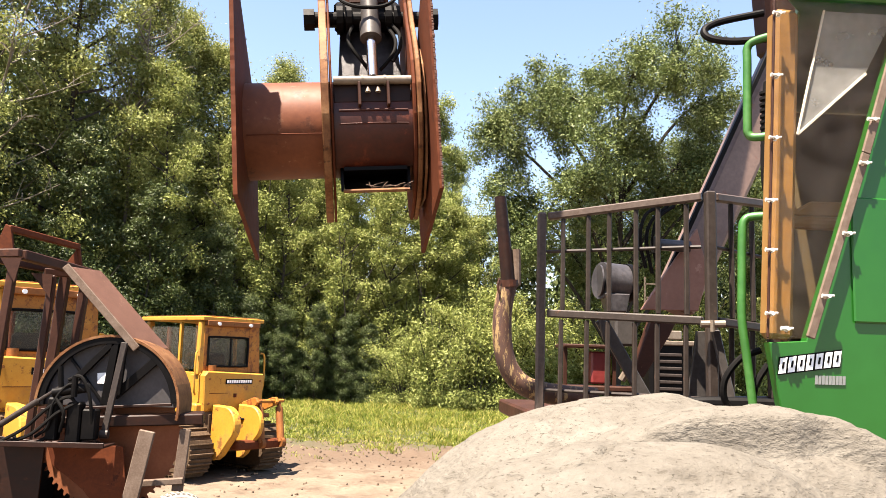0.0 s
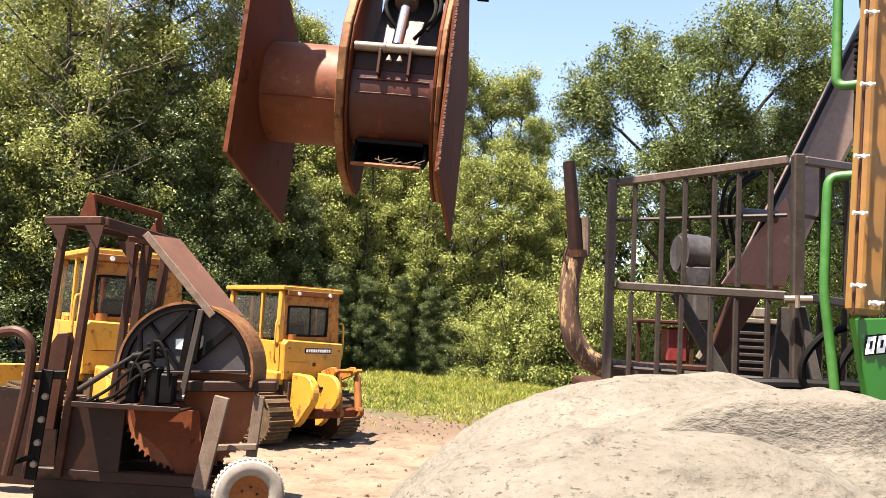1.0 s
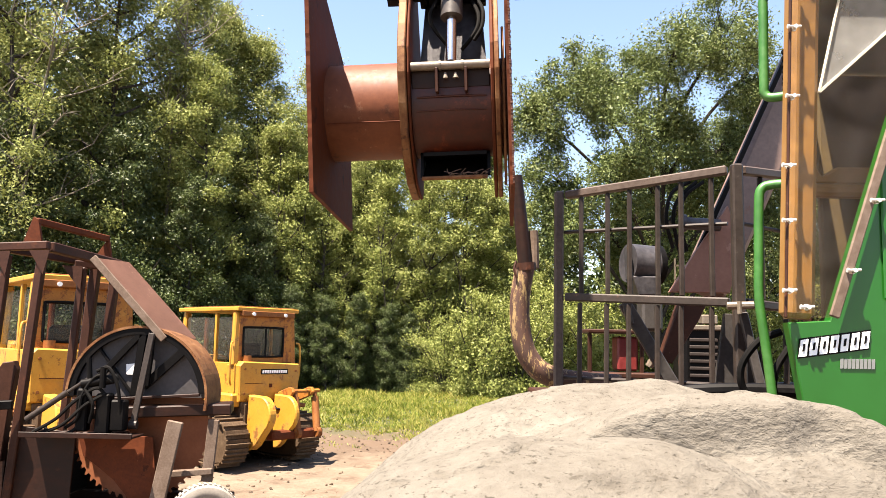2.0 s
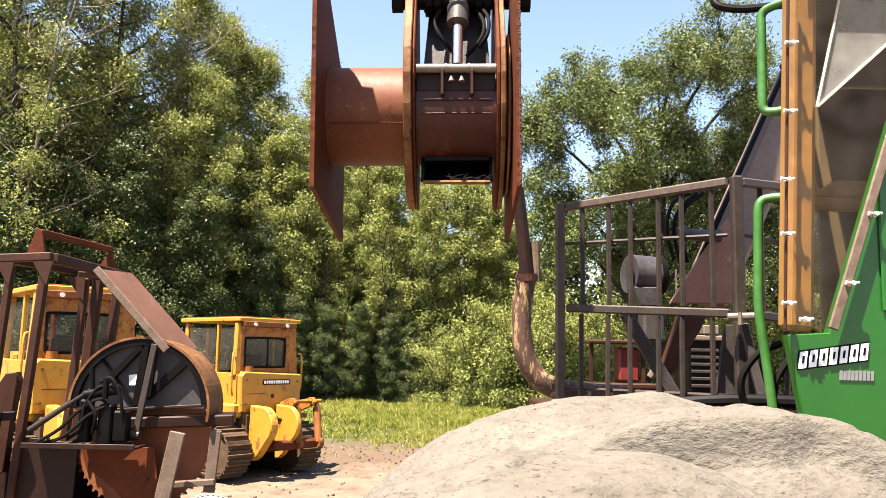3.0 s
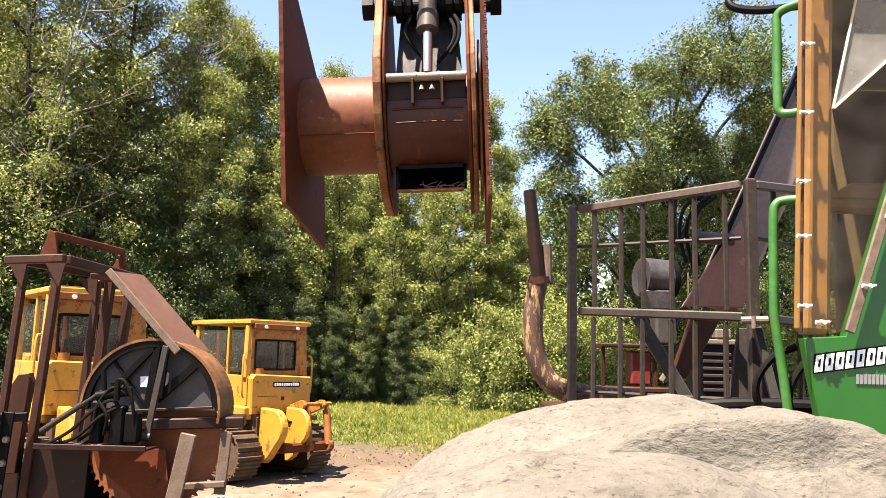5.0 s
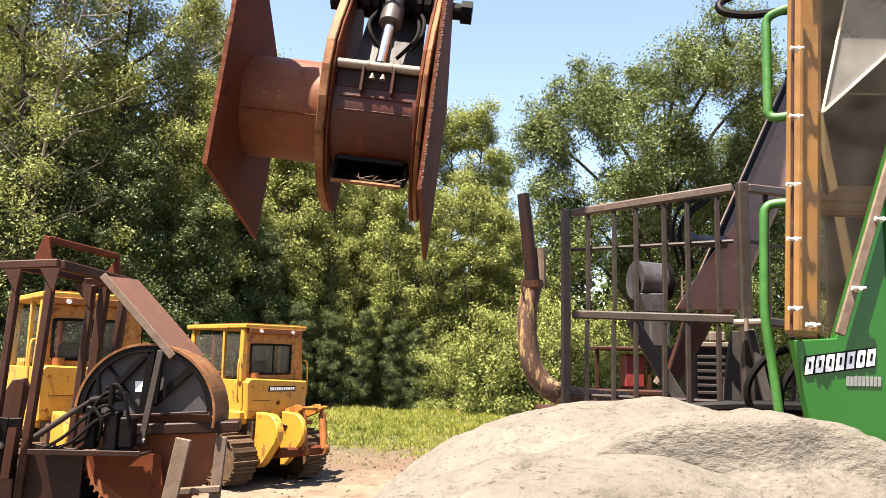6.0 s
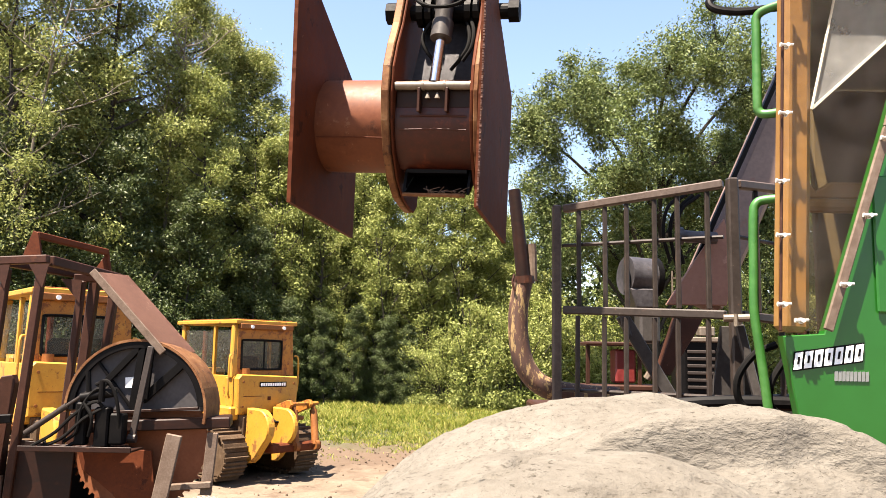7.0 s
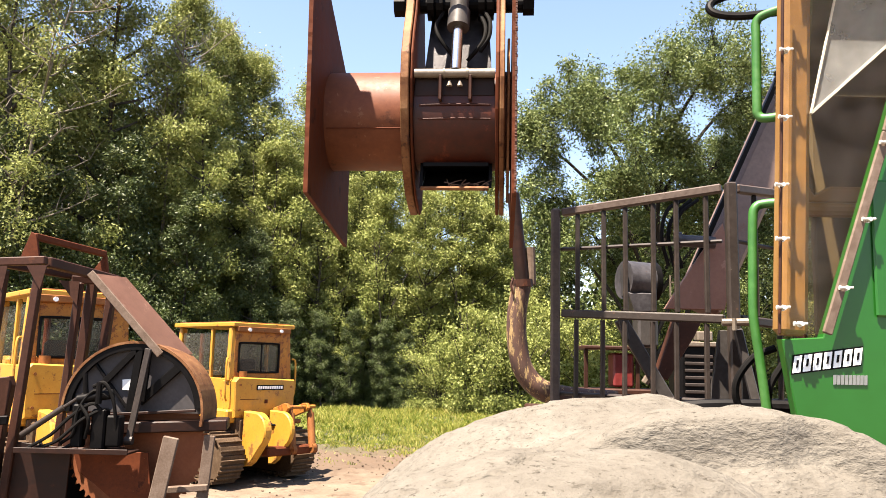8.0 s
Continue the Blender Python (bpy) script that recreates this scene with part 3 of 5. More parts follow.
for i, (x, y, tall) in enumerate(((-24, 33, 16), (-19, 34, 16), (-14.5, 34, 15), (-11, 36, 13), (-8, 38, 12), (-5, 39, 12), (-2.2, 38, 8.0),
                                  (3.0, 38, 8.5), (5.0, 34, 7.5), (7.6, 32, 7), (9.5, 35, 8), (13, 34, 9), (16, 31, 10), (-6.6, 35, 11), (-3.8, 36, 10), (20, 36, 10))):
    plant("far", x, y, tall, i * 0.9, FAR, "trees deeper in the wood")


def shrub_models():
    out = []
    for seed, mat in ((11, LEAF_C), (12, LEAF_C), (13, LEAF_D)):
        rng = random.Random(seed)
        bm, clumps = B(), []
        for i in range(26):
            a, lean = i * 2.4, rng.uniform(0.15, 1.0)
            end = Vector((math.cos(a) * lean * 1.3, math.sin(a) * lean * 1.3, rng.uniform(0.9, 2.7) * (1.1 - 0.35 * lean)))
            tube(bm, [(0.1 * math.cos(a), 0.1 * math.sin(a), -0.1), end * 0.5 + Vector((0, 0, 0.15)), end], 0.025, 4, 2, 0.008)
            clumps += [(*end, rng.uniform(0.24, 0.48)), (*(end * 0.6), rng.uniform(0.2, 0.4)), (end.x * 0.9, end.y * 0.9, 0.28, 0.3)]
        out.append((mesh_of("stem", bm, BARK), leaves("foliage", clumps, 210, 0.040, seed, mat)))
    return out


SHRUBS = shrub_models()
for i, (x, y, s) in enumerate(((-9.2, 26.4, 0.85), (-6.9, 28.4, 0.7), (-4.9, 29.4, 0.55), (-3.2, 29.8, 0.5), (-2.0, 29.4, 0.55), (-0.9, 29.2, 0.6), (0.3, 28.8, 0.95),
                               (1.4, 28.2, 1.2), (2.6, 28.2, 1.35), (3.9, 28.4, 1.3), (5.6, 27.5, 1.5), (7.6, 27, 1.4), (9.8, 27, 1.5), (12, 27, 1.6), (-12, 24.4, 1.2),
                               (-14.5, 23.0, 1.3), (-17.5, 22.8, 1.4), (-1.6, 31.2, 1.0), (0.8, 30.4, 1.2), (3.2, 30.6, 1.5), (5.4, 30.4, 1.4))):
    # shrubs on the left take the dark leaf to paint understorey shade
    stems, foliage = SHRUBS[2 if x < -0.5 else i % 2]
    ob = thing("shrub", (x, y, height(x, y)), "dense bright green shrub at the meadow's edge", "shrub", "shrubs at the meadow's edge")
    for n, me in (("stem", stems), ("foliage", foliage)):
        o = new(n, me)
        o.parent = ob
    ob.scale = (s, s, s * (0.9 + 0.2 * ((i * 7) % 5) / 4))
    ob.rotation_euler = (0, 0, i * 1.1)


def dead_tree(x, y, tall, lean, first, seed, label):
    """A bare grey tree among the green ones; its branches begin at a share 'first' of its height."""
    rng = random.Random(seed)
    base = Vector((x, y, height(x, y)))
    ob = thing("dead_tree", base, label, "tree")
    bm = B()
    trunk = [base + Vector((lean * (k / 6) ** 2 + rng.uniform(-0.1, 0.1), 0, tall * k / 6)) for k in range(7)]
    tube(bm, trunk, 0.0072 * tall, 8, 3, 0.02)
    part("trunk", bm, DEAD, ob, "", True)
    for i in range(18):
        f = first + (0.98 - first) * i / 18
        p = trunk[int(f * 6)].lerp(trunk[min(int(f * 6) + 1, 6)], f * 6 - int(f * 6))
        a, n = i * 2.4, rng.uniform(1.2, 3.2) * (1.2 - 0.6 * f) * tall / 14
        q = p + Vector((math.cos(a) * n, math.sin(a) * n * 0.7 - 0.2, n * rng.uniform(0.3, 0.9)))
        bm = B()
        tube(bm, [p, p.lerp(q, 0.5) + Vector((0, 0, -0.1)), q], 0.036, 5, 3, 0.010)
        for k in range(6):
            r = p.lerp(q, rng.uniform(0.35, 1.0))
            t = r + Vector((rng.uniform(-.7, .9), rng.uniform(-.4, .3), rng.uniform(0.0, 0.8)))
            tube(bm, [r, r.lerp(t, 0.5) + Vector((0, 0, 0.08)), t], 0.016, 4, 2, 0.005)
        part("branch", bm, DEAD, ob)


dead_tree(-12.9, 24.0, 13.5, 1.7, 0.42, 31, "bare pale grey tree with dry branches among the poplars")
dead_tree(-9.6, 27.6, 13.2, 0.5, 0.66, 35, "slender dead tree with a pale bare top")


def far_wood():
    """The dark depth of the wood, behind the trees that can be told apart."""
    rng = np.random.default_rng(21)
    clumps = []
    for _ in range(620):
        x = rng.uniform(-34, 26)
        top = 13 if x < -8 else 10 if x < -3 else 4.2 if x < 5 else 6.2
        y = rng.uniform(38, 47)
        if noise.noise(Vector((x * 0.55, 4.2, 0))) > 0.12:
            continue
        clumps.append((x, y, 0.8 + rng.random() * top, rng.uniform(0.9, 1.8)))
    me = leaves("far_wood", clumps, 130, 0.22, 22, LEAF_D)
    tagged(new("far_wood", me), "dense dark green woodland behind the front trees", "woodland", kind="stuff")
    bm = B()
    for _ in range(150):
        x, y = rng.uniform(-20, 1.5), rng.uniform(28.5, 36)
        h = rng.uniform(5, 10) if x < -5 else rng.uniform(4, 7)
        tube(bm, [(x, y, 0.3), (x + rng.normal(0, .2), y, h * 0.5), (x + rng.normal(0, .4), y, h)], rng.uniform(0.025, 0.055), 5, 2, 0.012)
    tagged(new("thicket_stems", mesh_of("thicket_stems", bm, BARK_DARK)), "thin grey stems crowded in the shaded wood", "stems", kind="stuff")


far_wood()


# ---- boulders ----
def boulder(centre, radii, power, seed, label, steep=1.0, flare=0.0, ledge=None):
    """A rounded block with dents, pits and cracks; steep narrows its -x side, flare broadens its foot, ledge (from the middle, height) is a broken step on its -y side."""
    bm = B()
    bmesh.ops.create_icosphere(bm, subdivisions=7, radius=1)
    c, rad = Vector(centre), Vector(radii)
    for v in bm.verts:
        d = v.co.normalized()
        k = (abs(d.x) ** power + abs(d.y) ** power + abs(d.z) ** power) ** (-1 / power)
        p = Vector((d.x * rad.x * (steep if d.x < 0 else 1), d.y * rad.y, d.z * rad.z)) * k
        if flare and p.z < rad.z * 0.75:
            k = 1 + flare * min(1.0, (0.75 - p.z / rad.z) / 1.2)
            p = Vector((p.x * k, p.y * k, p.z))
        if ledge and p.z > 0.4 * rad.z:
            brink = -ledge[0] + 0.05 * noise.noise(Vector((p.x * 3.5, 3, seed))) - 0.02 * noise.noise(Vector((p.x * 11, 3, seed)))
            p.z -= ledge[1] * min(1.0, max(0.0, (brink - p.y) / 0.02))
        q = p + Vector((seed * 3.7, 0, 0))
        out = 0.030 * noise.noise(q * 2.2) + 0.016 * noise.noise(q * 5.5) + 0.006 * noise.noise(q * 14) + 0.003 * noise.noise(q * 38)
        pit = max(0.0, noise.noise(q * 19 + Vector((5, 5, 5))) - 0.42) + 0.5 * max(0.0, noise.noise(q * 30) - 0.38)
        crack = abs(noise.noise(Vector((q.x * 2.6, q.y * 6, q.z * 6)) + Vector((9, 0, 0))))
        fade = max(0.0, noise.noise(q * 3.1 + Vector((0, 7, 0))) + 0.1)
        out -= 0.06 * pit + (0.045 * fade * (1 - crack / 0.025) if crack < 0.025 else 0)
        v.co = p + d * out
    for v in bm.verts:
        v.co.z = max(v.co.z, -c.z - 0.03)
    me = mesh_of("boulder", bm, STONE)
    me.shade_smooth()
    ob = new("boulder", me)
    ob.location = c
    tagged(ob, label, "boulder", "boulders piled by the loader")


boulder((0.40, 1.92, 1.10), (0.80, 0.62, 1.10), 2.35, 1, "large pale weathered granite boulder lying at the back of the pile", flare=0.35)
boulder((0.17, 1.10, 1.06), (0.74, 0.45, 1.10), 2.3, 2, "large pale grey boulder with pits and fine cracks", 0.85, flare=0.28)
boulder((0.55, 1.54, 1.115), (0.82, 0.46, 1.08), 2.2, 5, "broad pale boulder with a dark broken step below its crown", flare=0.30, ledge=(0.09, 0.07))


# ---- forwarder with rack, cab and stake ----
def forwarder():
    base = Vector((2.0, 5.0, 0))
    fw = thing("forwarder", base, "green log forwarder with a brown steel headboard rack and amber cab", "forestry machine")
    # cab shell
    bm = B()
    plate(bm, [(1.212, 2.385), (1.358, 2.395), (1.60, 3.12), (1.80, 3.75), (2.75, 3.75), (2.75, 1.25), (1.42, 1.25), (1.262, 2.08)], "y", 2.86, 0.05)
    body = part("cab_panel", bm, GREEN, fw, "glossy green cab side panel")
    bm = B()
    box(bm, (1.545, 2.822, 2.47), (2.4, 2.834, 2.96), 0.006)
    part("raised_panel", bm, GREEN, body)
    for name, lo, hi in (("rear_lining", (1.99, 4.20, 1.9), (2.75, 4.25, 3.75)), ("side_lining", (2.70, 2.9, 1.9), (2.75, 4.19, 3.75))):
        bm = B()
        box(bm, lo, hi, 0.01)
        part(name, bm, INTERIOR, fw)
    # brown steel colour on this lining paints in the shade of the cab corner
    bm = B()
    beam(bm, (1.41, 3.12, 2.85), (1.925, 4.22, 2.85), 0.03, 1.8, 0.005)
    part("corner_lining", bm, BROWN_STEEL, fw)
    bm = B()
    plate(bm, [(1.38, 2.90), (2.69, 2.90), (2.69, 4.19), (1.97, 4.19)], "z", 2.04, 0.05, 0.005)
    part("cab_floor", bm, INTERIOR, fw)
    # unseen roof, added to keep sunlight out of the cab
    bm = B()
    plate(bm, [(1.28, 2.80), (2.8, 2.80), (2.8, 4.30), (2.02, 4.30), (1.42, 2.95)], "z", 3.80, 0.08, 0.01)
    part("cab_roof", bm, GREEN, fw)
    # window sheet and what stands behind it
    bm = B()
    plate(bm, [(1.188, 2.395), (1.352, 2.405), (1.592, 3.125), (1.79, 3.75), (1.248, 3.75)], "y", 2.815, 0.010, 0.002)
    win = part("window_sheet", bm, CLEAR, fw, "scratched clear polycarbonate window sheet")
    win.visible_shadow = False
    bm = B()
    beam(bm, (1.272, 2.905, 2.40), (1.334, 2.905, 3.74), 0.105, 0.09, 0.02, up=(0, 1, 0))
    part("cab_pillar", bm, AMBER, fw, "amber painted cab pillar behind the window")
    bm = B()
    box(bm, (1.40, 3.06, 2.872), (1.70, 3.12, 2.925), 0.012)
    plate(bm, [(1.40, 2.925), (1.70, 2.925), (1.70, 2.99), (1.52, 2.988), (1.46, 2.95), (1.43, 2.998), (1.40, 2.998)], "y", 3.09, 0.05, 0.006)
    part("armrest", bm, AMBER, fw, "amber padded rail across the cab")
    # pale sheet and white edge bars stand in for a reflection in the window
    bm = B()
    plate(bm, [(1.362, 3.215), (1.488, 3.74), (1.79, 3.74), (1.655, 3.482)], "y", 2.875, 0.006, 0.001)
    part("reflection_sheet", bm, HAZY, fw, "pale sheet imitating a reflection in the window")
    bm = B()
    beam(bm, (1.362, 2.868, 3.215), (1.488, 2.868, 3.74), 0.006, 0.01, 0)
    beam(bm, (1.362, 2.868, 3.215), (1.655, 2.868, 3.482), 0.006, 0.01, 0)
    part("reflection_edge", bm, WHITE, fw)
    bm = B()
    beam(bm, (1.355, 2.800, 2.405), (1.60, 2.800, 3.13), 0.035, 0.014, 0.004, up=(0, 1, 0))
    beam(bm, (1.60, 2.800, 3.13), (1.79, 2.800, 3.74), 0.035, 0.014, 0.004, up=(0, 1, 0))
    part("window_strip", bm, BLEACHED, fw, "scuffed clamping strip along the window")
    bm = B()
    beam(bm, (1.190, 2.80, 2.40), (1.248, 2.80, 3.74), 0.009, 0.012, 0.003, up=(0, 1, 0))
    part("window_edge", bm, BROWN_STEEL, fw)
    for x, z in ((1.204, 2.492), (1.209, 2.733), (1.214, 2.926), (1.234, 3.173), (1.247, 3.425), (1.262, 3.682), (1.262, 2.437), (1.425, 2.565), (1.516, 2.809), (1.593, 3.089), (1.632, 3.266)):
        bm = B()
        rod(bm, (x, 2.806, z), (x, 2.799, z), 0.011, n=10)
        rod(bm, (x, 2.798, z), (x, 2.778, z), 0.008, n=6)
        rod(bm, (x - 0.026, 2.785, z), (x + 0.020, 2.785, z + 0.002), 0.0048, n=8)
        rod(bm, (x - 0.028, 2.785, z), (x - 0.022, 2.785, z), 0.008, n=8)
        part("bolt", bm, ZINC, fw, "bright zinc wing bolt")
    # the dealer's mark as plain slanted blocks, with a bar of stripes
    for i in range(7):
        x, z = 1.243 + i * 0.0355, 2.268 + i * 0.0052
        bm = B()
        plate(bm, [(x - 0.004, z - 0.006), (x + 0.030, z - 0.001), (x + 0.039, z + 0.068), (x + 0.005, z + 0.063)], "y", 2.8325, 0.002, 0)
        block = part("decal_ground", bm, BLACK, body, "black outline of a decal block")
        bm = B()
        plate(bm, [(x, z), (x + 0.026, z + 0.004), (x + 0.035, z + 0.062), (x + 0.009, z + 0.058)], "y", 2.829, 0.004, 0)
        part("decal_block", bm, WHITE, body, "white slanted block")
        bm = B()
        plate(bm, [(x + 0.011, z + 0.019), (x + 0.018, z + 0.020), (x + 0.023, z + 0.046), (x + 0.016, z + 0.045)], "y", 2.8255, 0.003, 0)
        part("decal_slot", bm, BLACK, body)
    bm = B()
    for i in range(9):
        x = 1.385 + i * 0.0135
        plate(bm, [(x, 2.232), (x + 0.0105, 2.233), (x + 0.0125, 2.266), (x + 0.002, 2.265)], "y", 2.8325, 0.003, 0)
    part("decal_stripes", bm, PALE_GREY, body, "pale grey stripes under the decal")
    # handrails, mirror hoop, hoses
    bm = B()
    tube(bm, [(1.33, 2.93, 2.895), (1.235, 2.99, 2.898), (1.197, 3.0, 2.88), (1.187, 3.0, 2.82), (1.182, 3.0, 2.62), (1.180, 3.0, 2.47), (1.20, 3.0, 2.30), (1.225, 3.0, 2.05), (1.24, 3.0, 1.7)], 0.0175, 12, 5)
    part("handrail", bm, GREEN_RAIL, fw, "bent green tube handrail", True)
    bm = B()
    tube(bm, [(1.33, 2.92, 3.655), (1.255, 2.98, 3.645), (1.225, 3.0, 3.62), (1.222, 3.0, 3.55), (1.218, 3.0, 3.30), (1.222, 3.0, 3.245), (1.25, 2.98, 3.228), (1.33, 2.92, 3.232)], 0.0175, 12, 5)
    part("handrail", bm, GREEN_RAIL, fw, "bent green tube handrail", True)
    bm = B()
    tube(bm, [(1.30, 2.98, 3.655), (1.17, 3.02, 3.652), (1.08, 3.05, 3.675), (1.07, 3.07, 3.72), (1.15, 3.08, 3.765), (1.32, 3.05, 3.80)], 0.016, 10, 6)
    part("mirror_hoop", bm, BLACK, fw, "black tube hoop by the cab roof", True)
    for pts in (((1.30, 3.1, 2.36), (1.22, 3.12, 2.32), (1.16, 3.14, 2.22), (1.19, 3.16, 2.12), (1.32, 3.16, 2.08)),
                ((1.31, 3.06, 2.30), (1.26, 3.06, 2.22), (1.25, 3.06, 2.14), (1.29, 3.06, 2.10), (1.36, 3.08, 2.10))):
        bm = B()
        tube(bm, pts, 0.014, 8, 6)
        part("hose", bm, RUBBER, fw, "black hydraulic hose", True)
    bm = B()
    tube(bm, [(0.95, 3.6, 2.09), (1.25, 3.5, 2.12), (1.7, 3.4, 2.12)], 0.03, 10, 4)
    tube(bm, [(0.95, 3.45, 2.04), (1.25, 3.35, 2.06), (1.7, 3.3, 2.07)], 0.022, 10, 4)
    part("pipe", bm, BLACK, fw, "dark pipes above the deck", True)
    bm = B()
    tube(bm, [(1.505, 3.4, 3.62), (1.49, 3.4, 3.4), (1.485, 3.4, 3.15), (1.535, 3.42, 2.9)], 0.024, 10, 5)
    for k in range(16):
        rod(bm, (1.49, 3.4, 3.14 + k * 0.028), (1.49, 3.4, 3.152 + k * 0.028), 0.029, n=10)
    part("ribbed_hose", bm, RUBBER, fw, "black ribbed hose behind the cab")
    # headboard rack: a post at each end and at the corner, rails and bars between
    left, mid, right = Vector((0.785, 5.3, 0)), Vector((1.735, 4.7, 0)), Vector((2.33, 5.15, 0))
    rack = None
    bm = B()
    for p, top, w in ((left, 3.30, 0.058), (mid, 3.37, 0.064), (right, 3.42, 0.058)):
        bm2 = B()
        beam(bm2, (p.x, p.y, 1.85), (p.x, p.y, top), w, w, 0.01)
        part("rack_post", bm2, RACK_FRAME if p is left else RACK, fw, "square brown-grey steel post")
    for a, b, za, zb in ((left, mid, 3.27, 3.34), (mid, right, 3.34, 3.39), (left, mid, 2.605, 2.56), (mid, right, 2.56, 2.545)):
        d = (b - a).normalized() * 0.05
        bm2 = B()
        beam(bm2, (a.x + d.x, a.y + d.y, za), (b.x - d.x, b.y - d.y, zb), 0.052, 0.052, 0.008)
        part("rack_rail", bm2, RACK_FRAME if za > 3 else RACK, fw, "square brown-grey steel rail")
    bm.free()
    for a, b, count, tops, mids in ((left, mid, 6, (3.24, 3.31), (2.60, 2.56)), (mid, right, 2, (3.31, 3.36), (2.56, 2.545))):
        for i in range(count):
            f = (i + 1) / (count + 1) + (0.012 if i % 2 else -0.004)
            p = a.lerp(b, f)
            zt, zm = tops[0] + (tops[1] - tops[0]) * f, mids[0] + (mids[1] - mids[0]) * f
            bm2 = B()
            beam(bm2, (p.x, p.y, zm + 0.03), (p.x, p.y, zt), 0.028, 0.028, 0.004)
            part("rack_bar", bm2, RACK, fw)
            bm2 = B()
            beam(bm2, (p.x - 0.012, p.y, 1.95), (p.x - 0.008, p.y, zm - 0.03), 0.028, 0.028, 0.004)
            part("rack_bar", bm2, RACK, fw)
        for z in (3.03, 2.09):
            bm2 = B()
            d = (b - a).normalized() * 0.045
            rod(bm2, (a.x + d.x, a.y + d.y + 0.03, z), (b.x - d.x, b.y - d.y + 0.03, z - 0.005), 0.012, n=8)
            part("rack_rod", bm2, RACK, fw)
    bm = B()
    rod(bm, (1.64, 4.63, 2.535), (1.78, 4.60, 2.54), 0.022, n=10)
    rod(bm, (1.70, 4.60, 2.56), (1.70, 4.60, 2.49), 0.013, n=8)
    part("latch", bm, WORN_STEEL, fw, "pale worn latch on the rack")
    bm = B()
    plate(bm, [(1.60, 1.85), (1.70, 2.50), (1.77, 2.50), (1.92, 2.25), (1.98, 1.85)], "y", 4.86, 0.03)
    beam(bm, (1.74, 4.66, 2.50), (1.86, 4.62, 1.9), 0.05, 0.035)
    part("brace_plate", bm, GREY_STEEL, fw, "tapering steel brace plate")
    # curved stake
    bm = B()
    tube(bm, [(0.60, 5.6, 2.84), (0.565, 5.6, 2.62), (0.57, 5.6, 2.40), (0.62, 5.6, 2.22), (0.74, 5.6, 2.10), (0.95, 5.6, 2.05), (1.25, 5.6, 2.03)], 0.066, 14, 6, 0.076)
    stake = part("stake", bm, STAKE_PAINT, fw, "curved log stake with peeling yellow-brown paint", True)
    bm = B()
    tube(bm, [(0.60, 5.6, 2.82), (0.57, 5.6, 3.1), (0.53, 5.6, 3.46)], 0.050, 14, 4, 0.043)
    part("extension_tube", bm, RUST_DARK, stake, "dark brown tube on top of the stake", True)
    bm = B()
    rod(bm, (0.602, 5.6, 2.80), (0.598, 5.6, 2.85), 0.073, n=16)
    tube(bm, [(0.53, 5.54, 2.86), (0.515, 5.53, 2.80), (0.535, 5.53, 2.74)], 0.008, 6, 3)
    part("collar", bm, BROWN_STEEL, stake)
    bm = B()
    tube(bm, [(0.665, 5.62, 2.82), (0.66, 5.62, 3.0), (0.655, 5.62, 3.08)], 0.034, 10, 3)
    part("stub_tube", bm, BLEACHED, stake, "", True)
    # crane boom and link behind the rack
    bm = B()
    beam(bm, (2.00, 6.2, 2.72), (3.05, 6.2, 5.0), 0.30, 0.30, 0.03, up=(0, 1, 0))
    boom = part("boom", bm, BOOM_PAINT, fw, "brown box-section crane boom")
    bm = B()
    beam(bm, (1.83, 6.02, 2.80), (2.82, 6.02, 4.95), 0.035, 0.05, 0.004, up=(0, 1, 0))
    part("boom_edge", bm, BLACK, boom)
    bm = B()
    plate(bm, [(1.70, 2.70), (2.14, 2.70), (2.22, 3.0), (2.14, 3.35), (1.96, 3.1)], "y", 6.0, 0.06)
    part("boom_bracket", bm, SHEET, boom, "rust-brown bracket sheet")
    bm = B()
    plate(bm, [(1.64, 2.22), (1.78, 2.62), (2.00, 2.66), (1.92, 2.50), (1.72, 2.18)], "y", 6.06, 0.12)
    part("boom_link", bm, BROWN_STEEL, fw, "rusty crane link")
    bm = B()
    beam(bm, (2.95, 6.2, 4.9), (2.75, 6.0, 6.3), 0.28, 0.28, 0.03)
    beam(bm, (2.8, 6.05, 6.2), (-0.35, 4.35, 5.85), 0.24, 0.26, 0.03)
    part("outer_boom", bm, BROWN_STEEL, fw, "brown crane arm reaching out over the yard")
    bm = B()
    for k, (dx, dz) in enumerate(((0, 0), (0.05, -0.04), (0.1, -0.02))):
        tube(bm, [(1.72 + dx, 5.95, 3.02 + dz), (1.66 + dx, 5.9, 3.22), (1.70 + dx, 5.9, 3.42 + dz), (1.85 + dx, 5.95, 3.52)], 0.014, 7, 5)
    part("hose", bm, RUBBER, fw, "looped black hoses on the crane", True)
    bm = B()
    rod(bm, (1.80, 5.9, 3.20), (2.05, 5.9, 3.19), 0.045, n=14)
    rod(bm, (1.76, 5.9, 3.20), (1.80, 5.9, 3.20), 0.065, n=14)
    part("cylinder", bm, GREASY, fw, "", True)
    bm = B()
    beam(bm, (1.30, 5.7, 2.60), (1.66, 5.7, 2.00), 0.09, 0.04, 0.006, up=(0, 1, 0))
    beam(bm, (1.30, 5.68, 2.62), (1.34, 5.68, 2.45), 0.05, 0.03, 0.005, up=(0, 1, 0))
    part("diagonal_brace", bm, GREY_STEEL, fw, "flat diagonal steel brace")
    # drum-shaped housing, red box, radiator box
    bm = B()
    rod(bm, (1.60, 6.86, 3.00), (1.83, 6.92, 2.99), 0.165, n=24)
